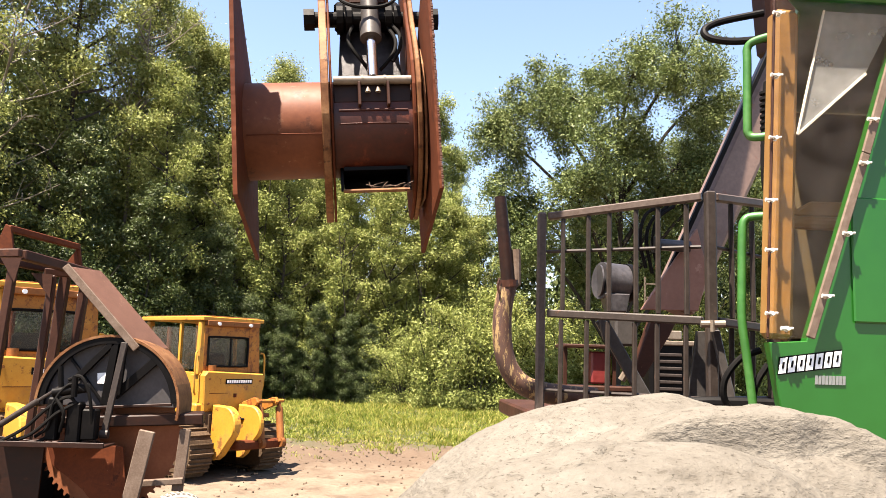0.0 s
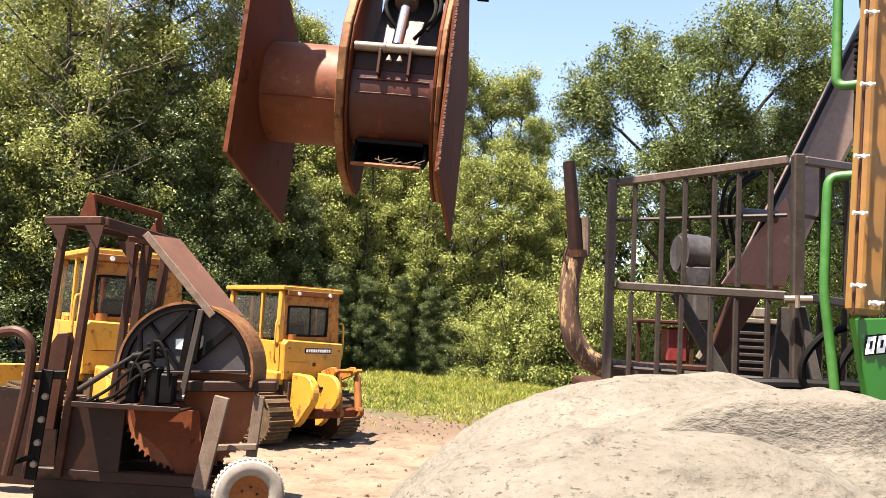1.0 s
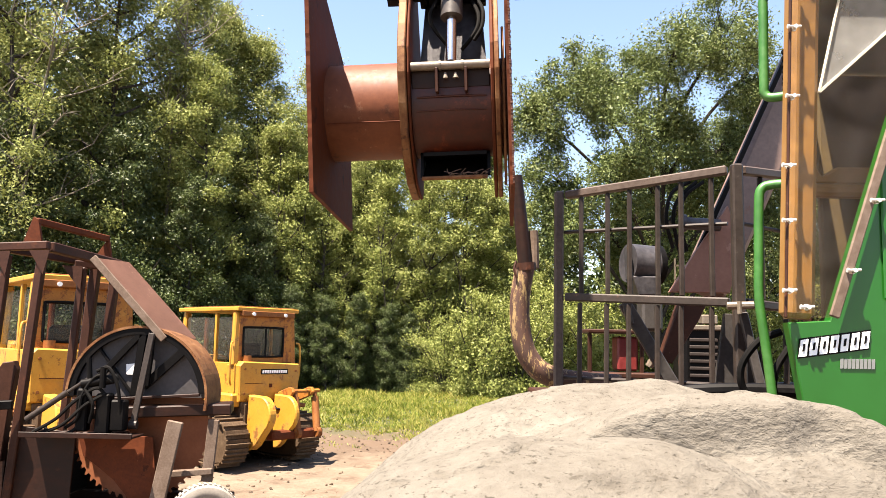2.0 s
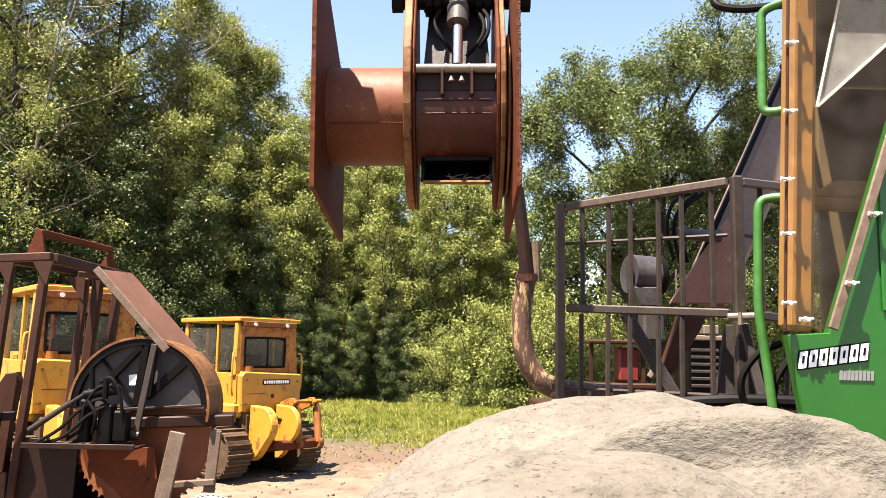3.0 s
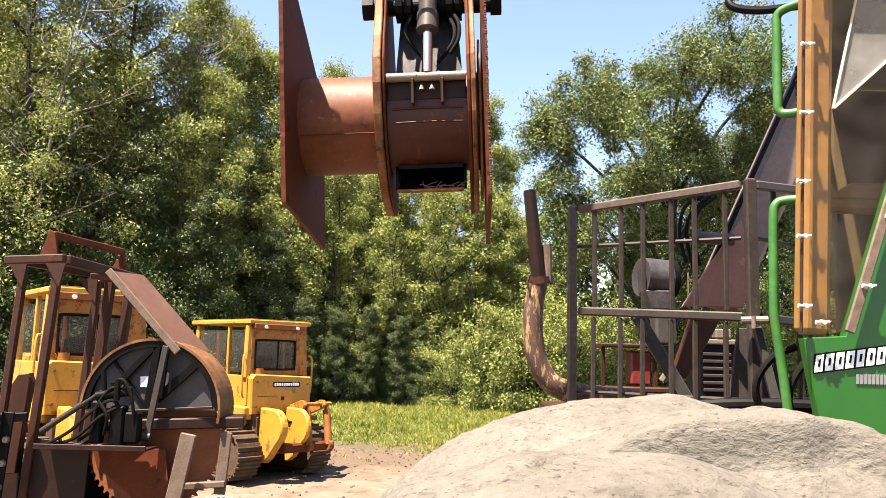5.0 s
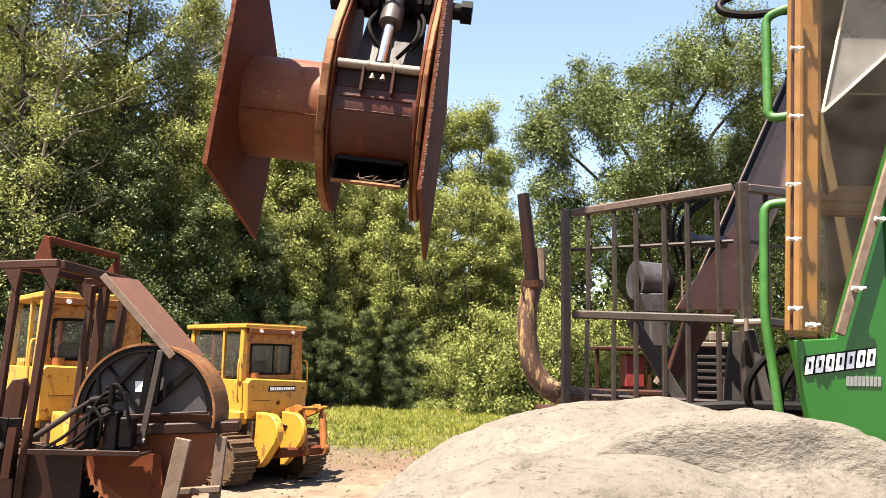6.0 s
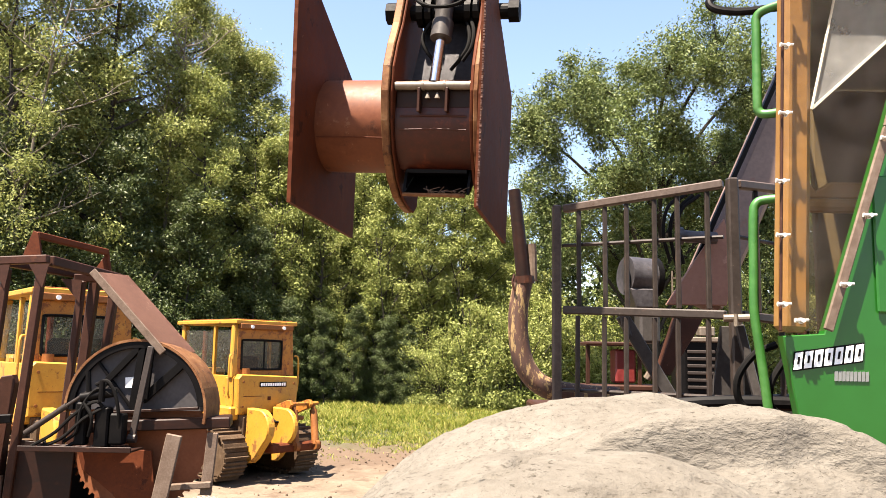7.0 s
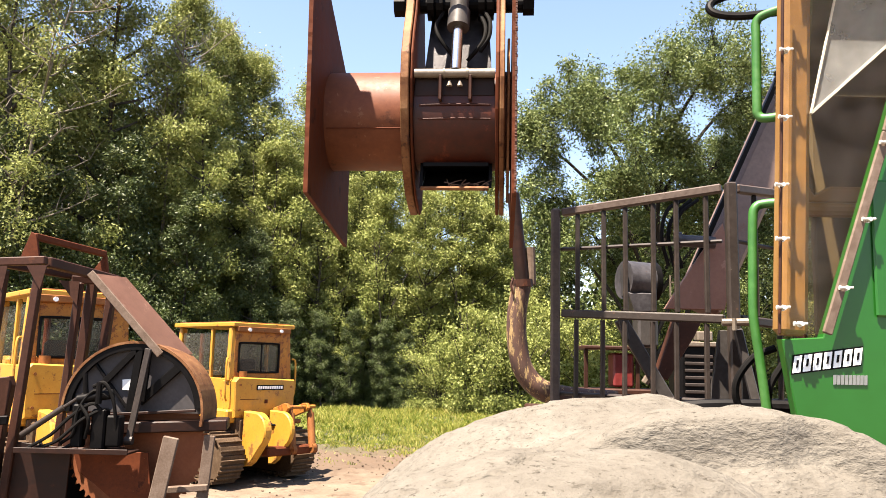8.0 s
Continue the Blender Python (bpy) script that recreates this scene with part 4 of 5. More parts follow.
    rod(bm, (1.585, 6.86, 3.00), (1.60, 6.86, 3.00), 0.14, n=24)
    plate(bm, [(1.61, 2.88), (1.83, 2.88), (1.80, 2.72), (1.66, 2.72)], "y", 6.84, 0.22, 0.01)
    fan = part("fan_housing", bm, GREASY, fw, "round dark grey fan housing", True)
    bm = B()
    rod(bm, (1.83, 6.92, 2.99), (1.875, 6.93, 2.99), 0.175, n=24)
    part("fan_rim", bm, BLACK, fan, "black rim", True)
    bm = B()
    for z in (2.86, 2.98):
        beam(bm, (1.98, 6.8, z), (2.28, 6.8, z), 0.012, 0.012, 0)
    for x in (1.98, 2.13, 2.28):
        beam(bm, (x, 6.8, 2.76), (x, 6.8, 3.04), 0.012, 0.012, 0)
    part("light_guard", bm, WORN_STEEL, fw, "pale wire guard")
    bm = B()
    box(bm, (1.385, 6.3, 2.11), (1.545, 6.5, 2.37), 0.015)
    part("red_box", bm, RED, fw, "small red painted steel box")
    bm = B()
    box(bm, (1.15, 6.25, 2.395), (1.60, 6.6, 2.425), 0.008)
    box(bm, (1.16, 6.3, 1.86), (1.19, 6.33, 2.395), 0.004)
    box(bm, (1.12, 6.15, 2.06), (1.75, 6.5, 2.10), 0.008)
    box(bm, (1.56, 6.3, 1.86), (1.59, 6.33, 2.395), 0.004)
    part("shelf", bm, BROWN_STEEL, fw, "dark brown steel shelf frame")
    bm = B()
    tube(bm, [(1.60, 6.2, 2.15), (1.66, 6.18, 2.24), (1.72, 6.2, 2.20), (1.70, 6.22, 2.12)], 0.03, 8, 4)
    part("elbow_fitting", bm, WORN_STEEL, fw, "", True)
    bm = B()
    box(bm, (1.58, 6.3, 2.42), (1.74, 6.5, 2.66), 0.02)
    part("filter_housing", bm, GREY_STEEL, fw)
    bm = B()
    box(bm, (2.38, 7.9, 1.95), (2.84, 8.3, 2.50), 0.03)
    rad = part("radiator_box", bm, BLACK, fw, "dark louvred radiator box")
    for i in range(6):
        bm = B()
        box(bm, (2.43, 7.875, 2.02 + i * 0.068), (2.70, 7.905, 2.052 + i * 0.068), 0.006)
        part("louvre", bm, RACK, rad)
    bm = B()
    box(bm, (2.38, 7.87, 2.47), (2.84, 7.92, 2.52), 0.01)
    box(bm, (2.55, 7.87, 2.53), (2.70, 8.0, 2.62), 0.01)
    part("top_bar", bm, WORN_STEEL, rad)
    # deck, frame and wheels
    bm = B()
    box(bm, (0.95, 3.0, 1.72), (3.1, 8.6, 1.86), 0.02)
    box(bm, (1.5, 2.9, 1.0), (2.5, 8.5, 1.72), 0.03)
    part("chassis", bm, BROWN_STEEL, fw, "dark steel chassis and deck")
    for x in (1.15, 2.65):
        for y in (4.2, 7.4):
            bm = B()
            c = Vector((x, y, 0.62))
            prof = [(0.30, 0.22), (0.45, 0.27), (0.58, 0.26), (0.64, 0.20), (0.65, 0)]
            prof = prof + [(r, -w) for r, w in prof[::-1][1:]]
            lathe(bm, prof, c, Vector((1, 0, 0)), 28)
            wheel = part("wheel", bm, RUBBER, fw, "large black tyre", True)
            bm = B()
            rod(bm, c - Vector((0.2, 0, 0)), c + Vector((0.2, 0, 0)), 0.31, n=20)
            part("rim", bm, YELLOW, wheel)


def lathe(bm, profile, centre, axis, n=24):
    """Turn (radius, offset along the axis) pairs round an axis; closed as a ring."""
    axis = axis.normalized()
    a = axis.orthogonal().normalized()
    b = axis.cross(a)
    rings = []
    for k in range(n):
        t = math.tau * k / n
        d = math.cos(t) * a + math.sin(t) * b
        rings.append([bm.verts.new(centre + d * r + axis * w) for r, w in profile])
    m = len(profile)
    for k in range(n):
        p, q = rings[k], rings[(k + 1) % n]
        for i in range(m):
            j = (i + 1) % m
            bm.faces.new((p[i], q[i], q[j], p[j]))
    return bm


forwarder()


# ---- bulldozers ----
def bulldozer(place, turn, label, size=1.0):
    """Built round its own rear: x to its right, y ahead, z up; the cab's rear face stands at y = 0."""
    dz = thing("bulldozer", (0, 0, 0), label, "bulldozer", "yellow bulldozers in the yard")
    # tracks
    for side in (-1, 1):
        x = side * 0.80
        bm = B()
        loop = arc(-0.05, 0.46, 0.38, 90, 270, 8) + arc(2.55, 0.42, 0.34, 270, 450, 8)
        plate(bm, [(y, z) for y, z in loop], "x", x, 0.36, 0.02)
        track = part("track_frame", bm, MUDDY, dz, "muddy crawler track")
        way = []
        for (y0, z0), (y1, z1) in zip(loop, loop[1:] + loop[:1]):
            d = math.hypot(y1 - y0, z1 - z0)
            for k in range(max(1, round(d / 0.16))):
                f = k / max(1, round(d / 0.16))
                way.append((y0 + (y1 - y0) * f, z0 + (z1 - z0) * f, math.atan2(z1 - z0, y1 - y0)))
        shoe = None
        for y, z, a in way:
            if shoe is None:
                bm = B()
                box(bm, (-0.24, -0.075, -0.018), (0.24, 0.075, 0.018), 0.004)
                box(bm, (-0.24, -0.012, -0.060), (0.24, 0.012, -0.018), 0.003)
                shoe = mesh_of("track_shoe", bm, MUDDY)
            o = new("track_shoe", shoe)
            o.parent = track
            out = Vector((0, math.sin(a), -math.cos(a))) * 0.02
            o.location = Vector((x, y, z)) + out - origin(track)
            o.rotation_euler = (a, 0, 0)
    # rear hull, tank and transmission housing
    bm = B()
    box(bm, (-0.58, -0.25, 0.42), (0.58, 2.4, 1.15), 0.05)
    hull = part("hull", bm, MUDDY, dz, "dusty dark hull between the tracks")
    bm = B()
    plate(bm, [(-0.66, 1.16), (0.66, 1.16), (0.68, 1.78), (0.66, 1.83), (-0.60, 1.88), (-0.68, 1.80)], "y", -0.02, 0.42, 0.02)
    tank = part("fuel_tank", bm, YELLOW, dz, "weathered yellow rear tank")
    bm = B()
    box(bm, (-0.21, -0.238, 1.64), (0.40, -0.232, 1.735), 0)
    part("decal_ground", bm, BLACK, tank, "black name plate")
    bm = B()
    for i in range(11):
        x = -0.185 + i * 0.052
        plate(bm, [(x, 1.66), (x + 0.036, 1.66), (x + 0.040, 1.715), (x + 0.004, 1.715)], "y", -0.241, 0.005, 0)
    part("decal_blocks", bm, WHITE, tank, "row of white blocks")
    bm = B()
    rod(bm, (-0.42, -0.08, 1.84), (-0.42, -0.08, 1.98), 0.075, n=14)
    part("filler_cap", bm, YELLOW_RUST, tank, "", True)
    bm = B()
    box(bm, (-0.55, -0.235, 1.475), (-0.15, -0.229, 1.485), 0)
    box(bm, (-0.02, -0.240, 1.40), (0.05, -0.232, 1.47), 0.003)
    part("scratches", bm, RUST, tank)
    bm = B()
    box(bm, (-0.60, -0.21, 1.06), (0.60, 0.15, 1.155), 0.01)
    part("tank_bracket", bm, MUDDY, dz)
    for x, z in ((-0.56, 1.30), (0.56, 1.30), (-0.56, 1.74), (0.58, 1.70)):
        bm = B()
        rod(bm, (x, -0.228, z), (x, -0.245, z), 0.022, n=8)
        part("tank_bolt", bm, YELLOW_RUST, tank)
    bm = B()
    tube(bm, [(0.1, -0.24, 1.10), (0.05, -0.42, 1.02), (0.2, -0.58, 1.05), (0.28, -0.62, 1.2)], 0.02, 7, 4)
    part("hose", bm, RUBBER, dz, "black hose to the ripper", True)
    # fenders
    for side in (-1, 1):
        bm = B()
        box(bm, (side * 0.62 if side > 0 else -1.06, 0.0, 0.98), (1.06 if side > 0 else -0.62, 1.5, 1.06), 0.02)
        part("fender", bm, YELLOW_RUST, dz)
        bm = B()
        box(bm, (side * 0.66 - 0.12, -0.16, 1.06), (side * 0.66 + 0.12, 0.55, 1.30), 0.03)
        part("side_box", bm, YELLOW, dz)
    # cab: posts, roof, panels and panes
    posts = ((-0.65, -0.02), (0.65, -0.02), (-0.60, 1.75), (0.60, 1.75))
    for x, y in posts:
        bm = B()
        beam(bm, (x, y + 0.02, 1.80), (x * 0.93, y + 0.05, 2.78), 0.13, 0.11, 0.02)
        part("cab_post", bm, YELLOW_WORN if x > 0 and y < 0 else YELLOW, dz)
    for x in (-0.635, 0.635):
        bm = B()
        beam(bm, (x, 0.62, 1.40), (x * 0.97, 0.66, 2.76), 0.07, 0.06, 0.01)
        part("door_post", bm, YELLOW, dz)
        bm = B()
        box(bm, (x - 0.03, 0.05, 1.12), (x + 0.03, 1.72, 1.85), 0.01)
        part("door_panel", bm, YELLOW, dz)
        for y0, y1 in ((0.13, 0.58), (0.74, 1.66)):
            bm = B()
            box(bm, (x * 0.975 - 0.006, y0, 1.90), (x * 0.975 + 0.006, y1, 2.68), 0)
            p = part("side_pane", bm, PANE, dz, "dusty side window")
    bm = B()
    plate(bm, [(-0.69, -0.12), (0.69, -0.12), (0.67, 1.95), (-0.67, 1.95)], "z", 2.83, 0.075, 0.012)
    roof = part("cab_roof", bm, YELLOW, dz, "flat yellow cab roof with rusty rim")
    bm = B()
    box(bm, (-0.60, -0.135, 2.70), (0.60, -0.02, 2.80), 0.01)
    box(bm, (-0.62, -0.06, 2.868), (0.62, 1.85, 2.885), 0.006)
    part("roof_rim", bm, YELLOW_RUST, roof, "rusty rim of the roof")
    bm = B()
    for x, z, wide, tall in ((-0.56, 2.28, 0.08, 0.86), (0.505, 2.28, 0.19, 0.86), (-0.055, 1.905, 0.93, 0.11), (-0.055, 2.60, 0.93, 0.20)):
        box(bm, (x - wide / 2, -0.045, z - tall / 2), (x + wide / 2, 0.0, z + tall / 2), 0.006)
    part("rear_window_frame", bm, YELLOW_WORN, dz, "rust-stained orange-yellow rear window frame")
    bm = B()
    tube(bm, [(-0.50, -0.05, 2.00), (-0.46, -0.05, 1.965), (-0.05, -0.05, 1.96), (0.35, -0.05, 1.965), (0.39, -0.05, 2.00), (0.395, -0.05, 2.23), (0.39, -0.05, 2.46),
              (0.35, -0.05, 2.495), (-0.05, -0.05, 2.50), (-0.46, -0.05, 2.495), (-0.50, -0.05, 2.46), (-0.505, -0.05, 2.23), (-0.50, -0.05, 2.00)], 0.02, 8, 4)
    box(bm, (0.0, -0.03, 1.97), (0.03, -0.01, 2.49), 0.003)
    part("window_gasket", bm, BLACK, dz, "black rubber gasket of the rear window", True)
    bm = B()
    box(bm, (-0.51, -0.022, 1.965), (0.40, -0.014, 2.495), 0)
    part("rear_pane", bm, PANE, dz, "dusty rear window pane")
    for x in (-0.36, 0.36):
        bm = B()
        rod(bm, (x, -0.135, 2.74), (x, -0.165, 2.74), 0.032, n=12)
        part("work_lamp", bm, WHITE, dz, "small round work lamp")
    bm = B()
    box(bm, (-0.28, 0.45, 1.5), (0.28, 0.6, 2.2), 0.05)
    box(bm, (-0.28, 0.6, 1.45), (0.28, 1.05, 1.6), 0.05)
    part("seat", bm, BLACK, dz, "black operator seat")
    bm = B()
    box(bm, (-0.55, 0.1, 1.15), (0.55, 1.3, 1.4), 0.02)
    part("cab_floor", bm, BLACK, dz)
    # engine hood and exhaust
    bm = B()
    box(bm, (-0.45, 1.86, 1.15), (0.45, 3.2, 1.95), 0.05)
    part("hood", bm, YELLOW, dz, "yellow engine hood")
    bm = B()
    rod(bm, (0.2, 2.3, 1.95), (0.2, 2.3, 2.7), 0.05, n=12)
    part("exhaust", bm, RUST, dz, "", True)
    bm = B()
    plate(bm, [(-1.45, 0.12), (1.45, 0.12), (1.45, 1.05), (-1.45, 1.05)], "y", 3.55, 0.10, 0.02)
    part("blade", bm, YELLOW, dz, "yellow dozer blade")
    for x in (-1.15, 1.15):
        bm = B()
        beam(bm, (x, 1.2, 0.5), (x, 3.5, 0.4), 0.14, 0.2, 0.02)
        part("push_arm", bm, YELLOW, dz)
    for side in (-1, 1):
        bm = B()
        tube(bm, [(side * 0.73, -0.05, 1.45), (side * 0.78, -0.08, 1.6), (side * 0.78, -0.08, 2.15), (side * 0.72, -0.03, 2.22)], 0.018, 8, 4)
        part("grab_handle", bm, YELLOW, dz, "", True)
    # ripper: curved yellow arm plates, cylinders and beam
    for x in (-0.42, 0.12):
        bm = B()
        plate(bm, [(-0.28, 1.28)] + arc(-0.62, 0.95, 0.32, 95, 235, 14) + [(-0.55, 0.40), (-0.42, 0.32), (-0.30, 0.30), (-0.26, 0.7)], "x", x, 0.16 if x < 0 else 0.1, 0.02)
        part("ripper_arm", bm, YELLOW, dz, "rounded yellow ripper arm")
    for x in (0.28, 0.74):
        bm = B()
        rod(bm, (x - 0.05, -0.80, 0.60), (x + 0.02, -0.62, 1.22), 0.07, n=14)
        rod(bm, (x + 0.02, -0.62, 1.22), (x + 0.03, -0.59, 1.34), 0.042, n=12)
        rod(bm, (x - 0.09, -0.81, 0.60), (x - 0.01, -0.81, 0.60), 0.09, n=12)
        part("ripper_cylinder", bm, YELLOW_RUST, dz, "rusty orange hydraulic cylinder", True)
    bm = B()
    box(bm, (-0.30, -0.80, 0.50), (0.85, -0.55, 0.66), 0.03)
    part("ripper_beam", bm, RUST, dz, "rusty ripper beam")
    bm = B()
    for x in (0.20, 0.66):
        plate(bm, [(-0.22, 1.12), (-0.64, 1.26), (-0.70, 1.33), (-0.66, 1.41), (-0.56, 1.41), (-0.22, 1.30)], "x", x, 0.06, 0.01)
    rod(bm, (0.18, -0.61, 1.34), (0.86, -0.61, 1.34), 0.035, n=10)
    part("ripper_link", bm, YELLOW_WORN, dz, "worn yellow ripper link arms")
    dz.matrix_basis = pose(place[0], place[1], place[2], 0, 0, turn) @ Matrix.Diagonal((size, size, size, 1))
    return dz


bulldozer((-3.27, 15.45, 0.02), 48, "weathered yellow crawler bulldozer with closed cab and ripper")
bulldozer((-5.55, 12.75, 0.0), 40, "weathered yellow bulldozer standing behind the rusty slasher", 1.12)


# ---- slasher saw ----
def slasher():
    sl = thing("slasher_saw", (-4.0, 10.0, 0), "rusty brown slasher saw with a half-round blade guard and frame", "sawing machine")
    # operator's frame
    for a, b, w in (((-5.10, 9.60, 3.23), (-5.21, 9.60, 1.29), 0.085), ((-4.69, 9.60, 3.25), (-4.82, 9.60, 1.31), 0.095), ((-4.64, 10.60, 3.18), (-4.73, 10.60, 1.61), 0.09), ((-4.60, 10.90, 3.22), (-4.71, 10.90, 1.60), 0.12),
                    ((-4.37, 11.00, 3.16), (-4.46, 11.00, 1.92), 0.11)):
        bm = B()
        low = Vector(a) + (Vector(b) - Vector(a)) * ((Vector(a).z - 0.30) / (Vector(a).z - Vector(b).z))
        beam(bm, a, low, w, w, 0.012)
        part("frame_post", bm, BROWN_STEEL, sl, "brown square-tube post")
    for a, b, w in (((-5.33, 9.60, 3.31), (-4.62, 9.60, 3.35), 0.10), ((-4.65, 9.68, 3.34), (-4.34, 11.00, 3.26), 0.12), ((-5.19, 9.70, 3.31), (-4.66, 10.90, 3.26), 0.09), ((-4.76, 10.60, 3.22), (-4.29, 10.90, 3.23), 0.10)):
        bm = B()
        beam(bm, a, b, w, w, 0.012)
        part("top_beam", bm, BROWN_STEEL, sl, "brown square-tube top beam")
    for tri, y in (([(-4.82, 3.28), (-4.58, 3.29), (-4.64, 3.00)], 9.54), ([(-5.25, 3.26), (-5.04, 3.27), (-5.08, 2.98)], 9.54), ([(-4.89, 3.20), (-4.62, 3.19), (-4.63, 2.88)], 10.54)):
        bm = B()
        plate(bm, tri, "y", y, 0.012, 0)
        part("gusset", bm, BROWN_STEEL, sl)
    bm = B()
    plate(bm, [(-4.94, 3.36), (-4.71, 3.37), (-4.77, 3.66), (-4.83, 3.69)], "y", 9.62, 0.05)
    beam(bm, (-4.80, 9.62, 3.64), (-4.47, 10.90, 3.60), 0.08, 0.08, 0.01)
    beam(bm, (-4.48, 10.90, 3.63), (-4.42, 10.90, 3.32), 0.06, 0.06, 0.01)
    plate(bm, [(-4.63, 3.31), (-4.41, 3.30), (-4.48, 3.55)], "y", 10.88, 0.04)
    part("lifting_bail", bm, RUST, sl, "rusty lifting bar on top of the frame")
    # sloping top sheet
    bm = B()
    top_a, top_b, low_a, low_b = Vector((-4.15, 9.75, 3.23)), Vector((-3.95, 10.35, 3.24)), Vector((-3.24, 9.75, 2.27)), Vector((-3.04, 10.35, 2.29))
    f = bm.faces.new([bm.verts.new(v) for v in (top_a, low_a, low_b, top_b)])
    bmesh.ops.solidify(bm, geom=[f], thickness=0.04)
    sheet = part("sloping_sheet", bm, SHEET, sl, "sloping sun-bleached brown steel cover sheet")
    bm = B()
    beam(bm, top_a + Vector((0, -0.02, 0.0)), low_a + Vector((0, -0.02, 0.0)), 0.03, 0.09, 0.006)
    part("sheet_lip", bm, BLEACHED, sheet, "worn lip of the sheet")
    # half-round guard: face sheet, rim band, ribs
    c = Vector((-3.54, 9.75, 1.59))
    R = 0.84
    bm = B()
    plate(bm, arc(c.x, c.z, R - 0.02, 0, 180, 28), "y", c.y + 0.10, 0.02, 0)
    guard = part("guard_face", bm, DISC, sl, "dusty dark half-round guard sheet")
    bm = B()
    outer, inn = arc(c.x, c.z, R, -10, 182, 40), arc(c.x, c.z, R - 0.03, -10, 182, 40)
    rows = []
    for (ox, oz), (ix, iz) in zip(outer, inn):
        rows.append([bm.verts.new(v) for v in ((ox, c.y, oz), (ox, c.y + 0.62, oz), (ix, c.y + 0.62, iz), (ix, c.y, iz))])
    for p, q in zip(rows, rows[1:]):
        for k in range(4):
            bm.faces.new((p[k], p[(k + 1) % 4], q[(k + 1) % 4], q[k]))
    bm.faces.new(rows[0][::-1])
    bm.faces.new(rows[-1])
    part("guard_rim", bm, RUST_EDGE, guard, "broad curved rim of the guard")
    bm = B()
    rows = []
    for (ox, oz), (ix, iz) in zip(arc(c.x, c.z, R - 0.034, 4, 180, 40), arc(c.x, c.z, R - 0.105, 4, 180, 40)):
        rows.append([bm.verts.new(v) for v in ((ox, c.y + 0.012, oz), (ox, c.y + 0.07, oz), (ix, c.y + 0.07, iz), (ix, c.y + 0.012, iz))])
    for p, q in zip(rows, rows[1:]):
        for k in range(4):
            bm.faces.new((p[k], p[(k + 1) % 4], q[(k + 1) % 4], q[k]))
    bm.faces.new(rows[0][::-1])
    bm.faces.new(rows[-1])
    part("rim_bar", bm, BLACK, guard, "dark inner bar of the rim")
    for a, b, w in (((-3.49, 9.79, 2.39), (-3.99, 9.79, 1.83), 0.075), ((-3.50, 9.79, 2.37), (-3.58, 9.79, 1.60), 0.09), ((-3.39, 9.75, 2.34), (-3.43, 9.75, 1.72), 0.08), ((-3.00, 9.79, 2.16), (-3.47, 9.79, 1.71), 0.10), ((-4.06, 9.82, 2.19), (-3.62, 9.82, 1.63), 0.03)):
        bm = B()
        beam(bm, a, b, w, 0.05, 0.006, up=(0, 1, 0))
        part("rib", bm, BLACK, guard, "flat black rib")
    bm = B()
    beam(bm, (-3.36, 9.66, 2.34), (-3.48, 9.56, 1.29), 0.07, 0.05, 0.006, up=(0, 1, 0))
    rod(bm, (-3.52, 9.55, 1.29), (-3.43, 9.55, 1.29), 0.05, n=12)
    part("strut", bm, RACK, guard, "greasy grey strut before the guard")
    bm = B()
    plate(bm, [(-3.70, 1.97), (-3.60, 1.98), (-3.60, 1.85), (-3.69, 1.85)], "y", 9.82, 0.008, 0)
    part("sticker", bm, WHITE, guard, "small white label")
    bm = B()
    beam(bm, (-4.29, 9.76, 1.53), (-2.79, 9.76, 1.63), 0.05, 0.035, 0.006)
    part("guard_sill", bm, RUST_DARK, guard)
    # saw blade below, with teeth
    bm = B()
    teeth = []
    bc, br = (-3.53, 1.21), 0.80
    for i in range(56):
        a = 360 * i / 56
        for da, r in ((0, br), (2.2, br + 0.045), (3.2, br + 0.045), (3.6, br)):
            teeth.append((bc[0] + r * math.cos(radians(a + da)), bc[1] + r * math.sin(radians(a + da))))
    plate(bm, teeth, "y", 9.98, 0.012, 0)
    part("saw_blade", bm, SAW, sl, "large round saw blade with teeth, rusted orange")
    # lower box of plates
    bm = B()
    plate(bm, [(-4.94, 0.27), (-4.84, 1.25), (-4.15, 1.18), (-4.18, 0.29)], "y", 9.62, 0.03)
    part("front_plate", bm, RUST_DARK, sl, "dark rusty front plate")
    bm = B()
    plate(bm, [(-4.17, 1.16), (-3.30, 1.14), (-3.18, 0.30), (-3.48, 0.32), (-3.57, 0.47), (-3.72, 0.64), (-3.90, 0.78), (-4.09, 0.91)], "y", 9.72, 0.03)
    part("front_plate", bm, RUST, sl, "rusty front plate with a curved cut")
    bm = B()
    beam(bm, (-4.19, 9.78, 1.40), (-2.48, 10.10, 1.46), 0.50, 0.13, 0.015)
    part("table", bm, RUST_DARK, sl, "dark steel table under the guard")
    bm = B()
    beam(bm, (-4.13, 9.60, 1.17), (-3.54, 9.60, 1.19), 0.10, 0.05, 0.01)
    part("ledge", bm, BROWN_STEEL, sl)
    bm = B()
    box(bm, (-4.62, 9.22, 1.165), (-3.36, 9.60, 1.19), 0.006)
    box(bm, (-4.62, 9.215, 1.165), (-3.36, 9.235, 1.225), 0.005)
    part("valve_tray", bm, RUST_DARK, sl, "dark rusty tray under the hydraulic valves")
    bm = B()
    plate(bm, [(-5.36, 0.14), (-3.20, 0.27), (-3.27, 1.18), (-5.23, 1.07)], "y", 10.5, 0.03)
    part("back_plate", bm, RUST_DARK, sl, "rusty back plate")
    bm = B()
    beam(bm, (-2.99, 9.55, 1.34), (-3.18, 9.55, 0.27), 0.18, 0.05, 0.01, up=(0, 1, 0))
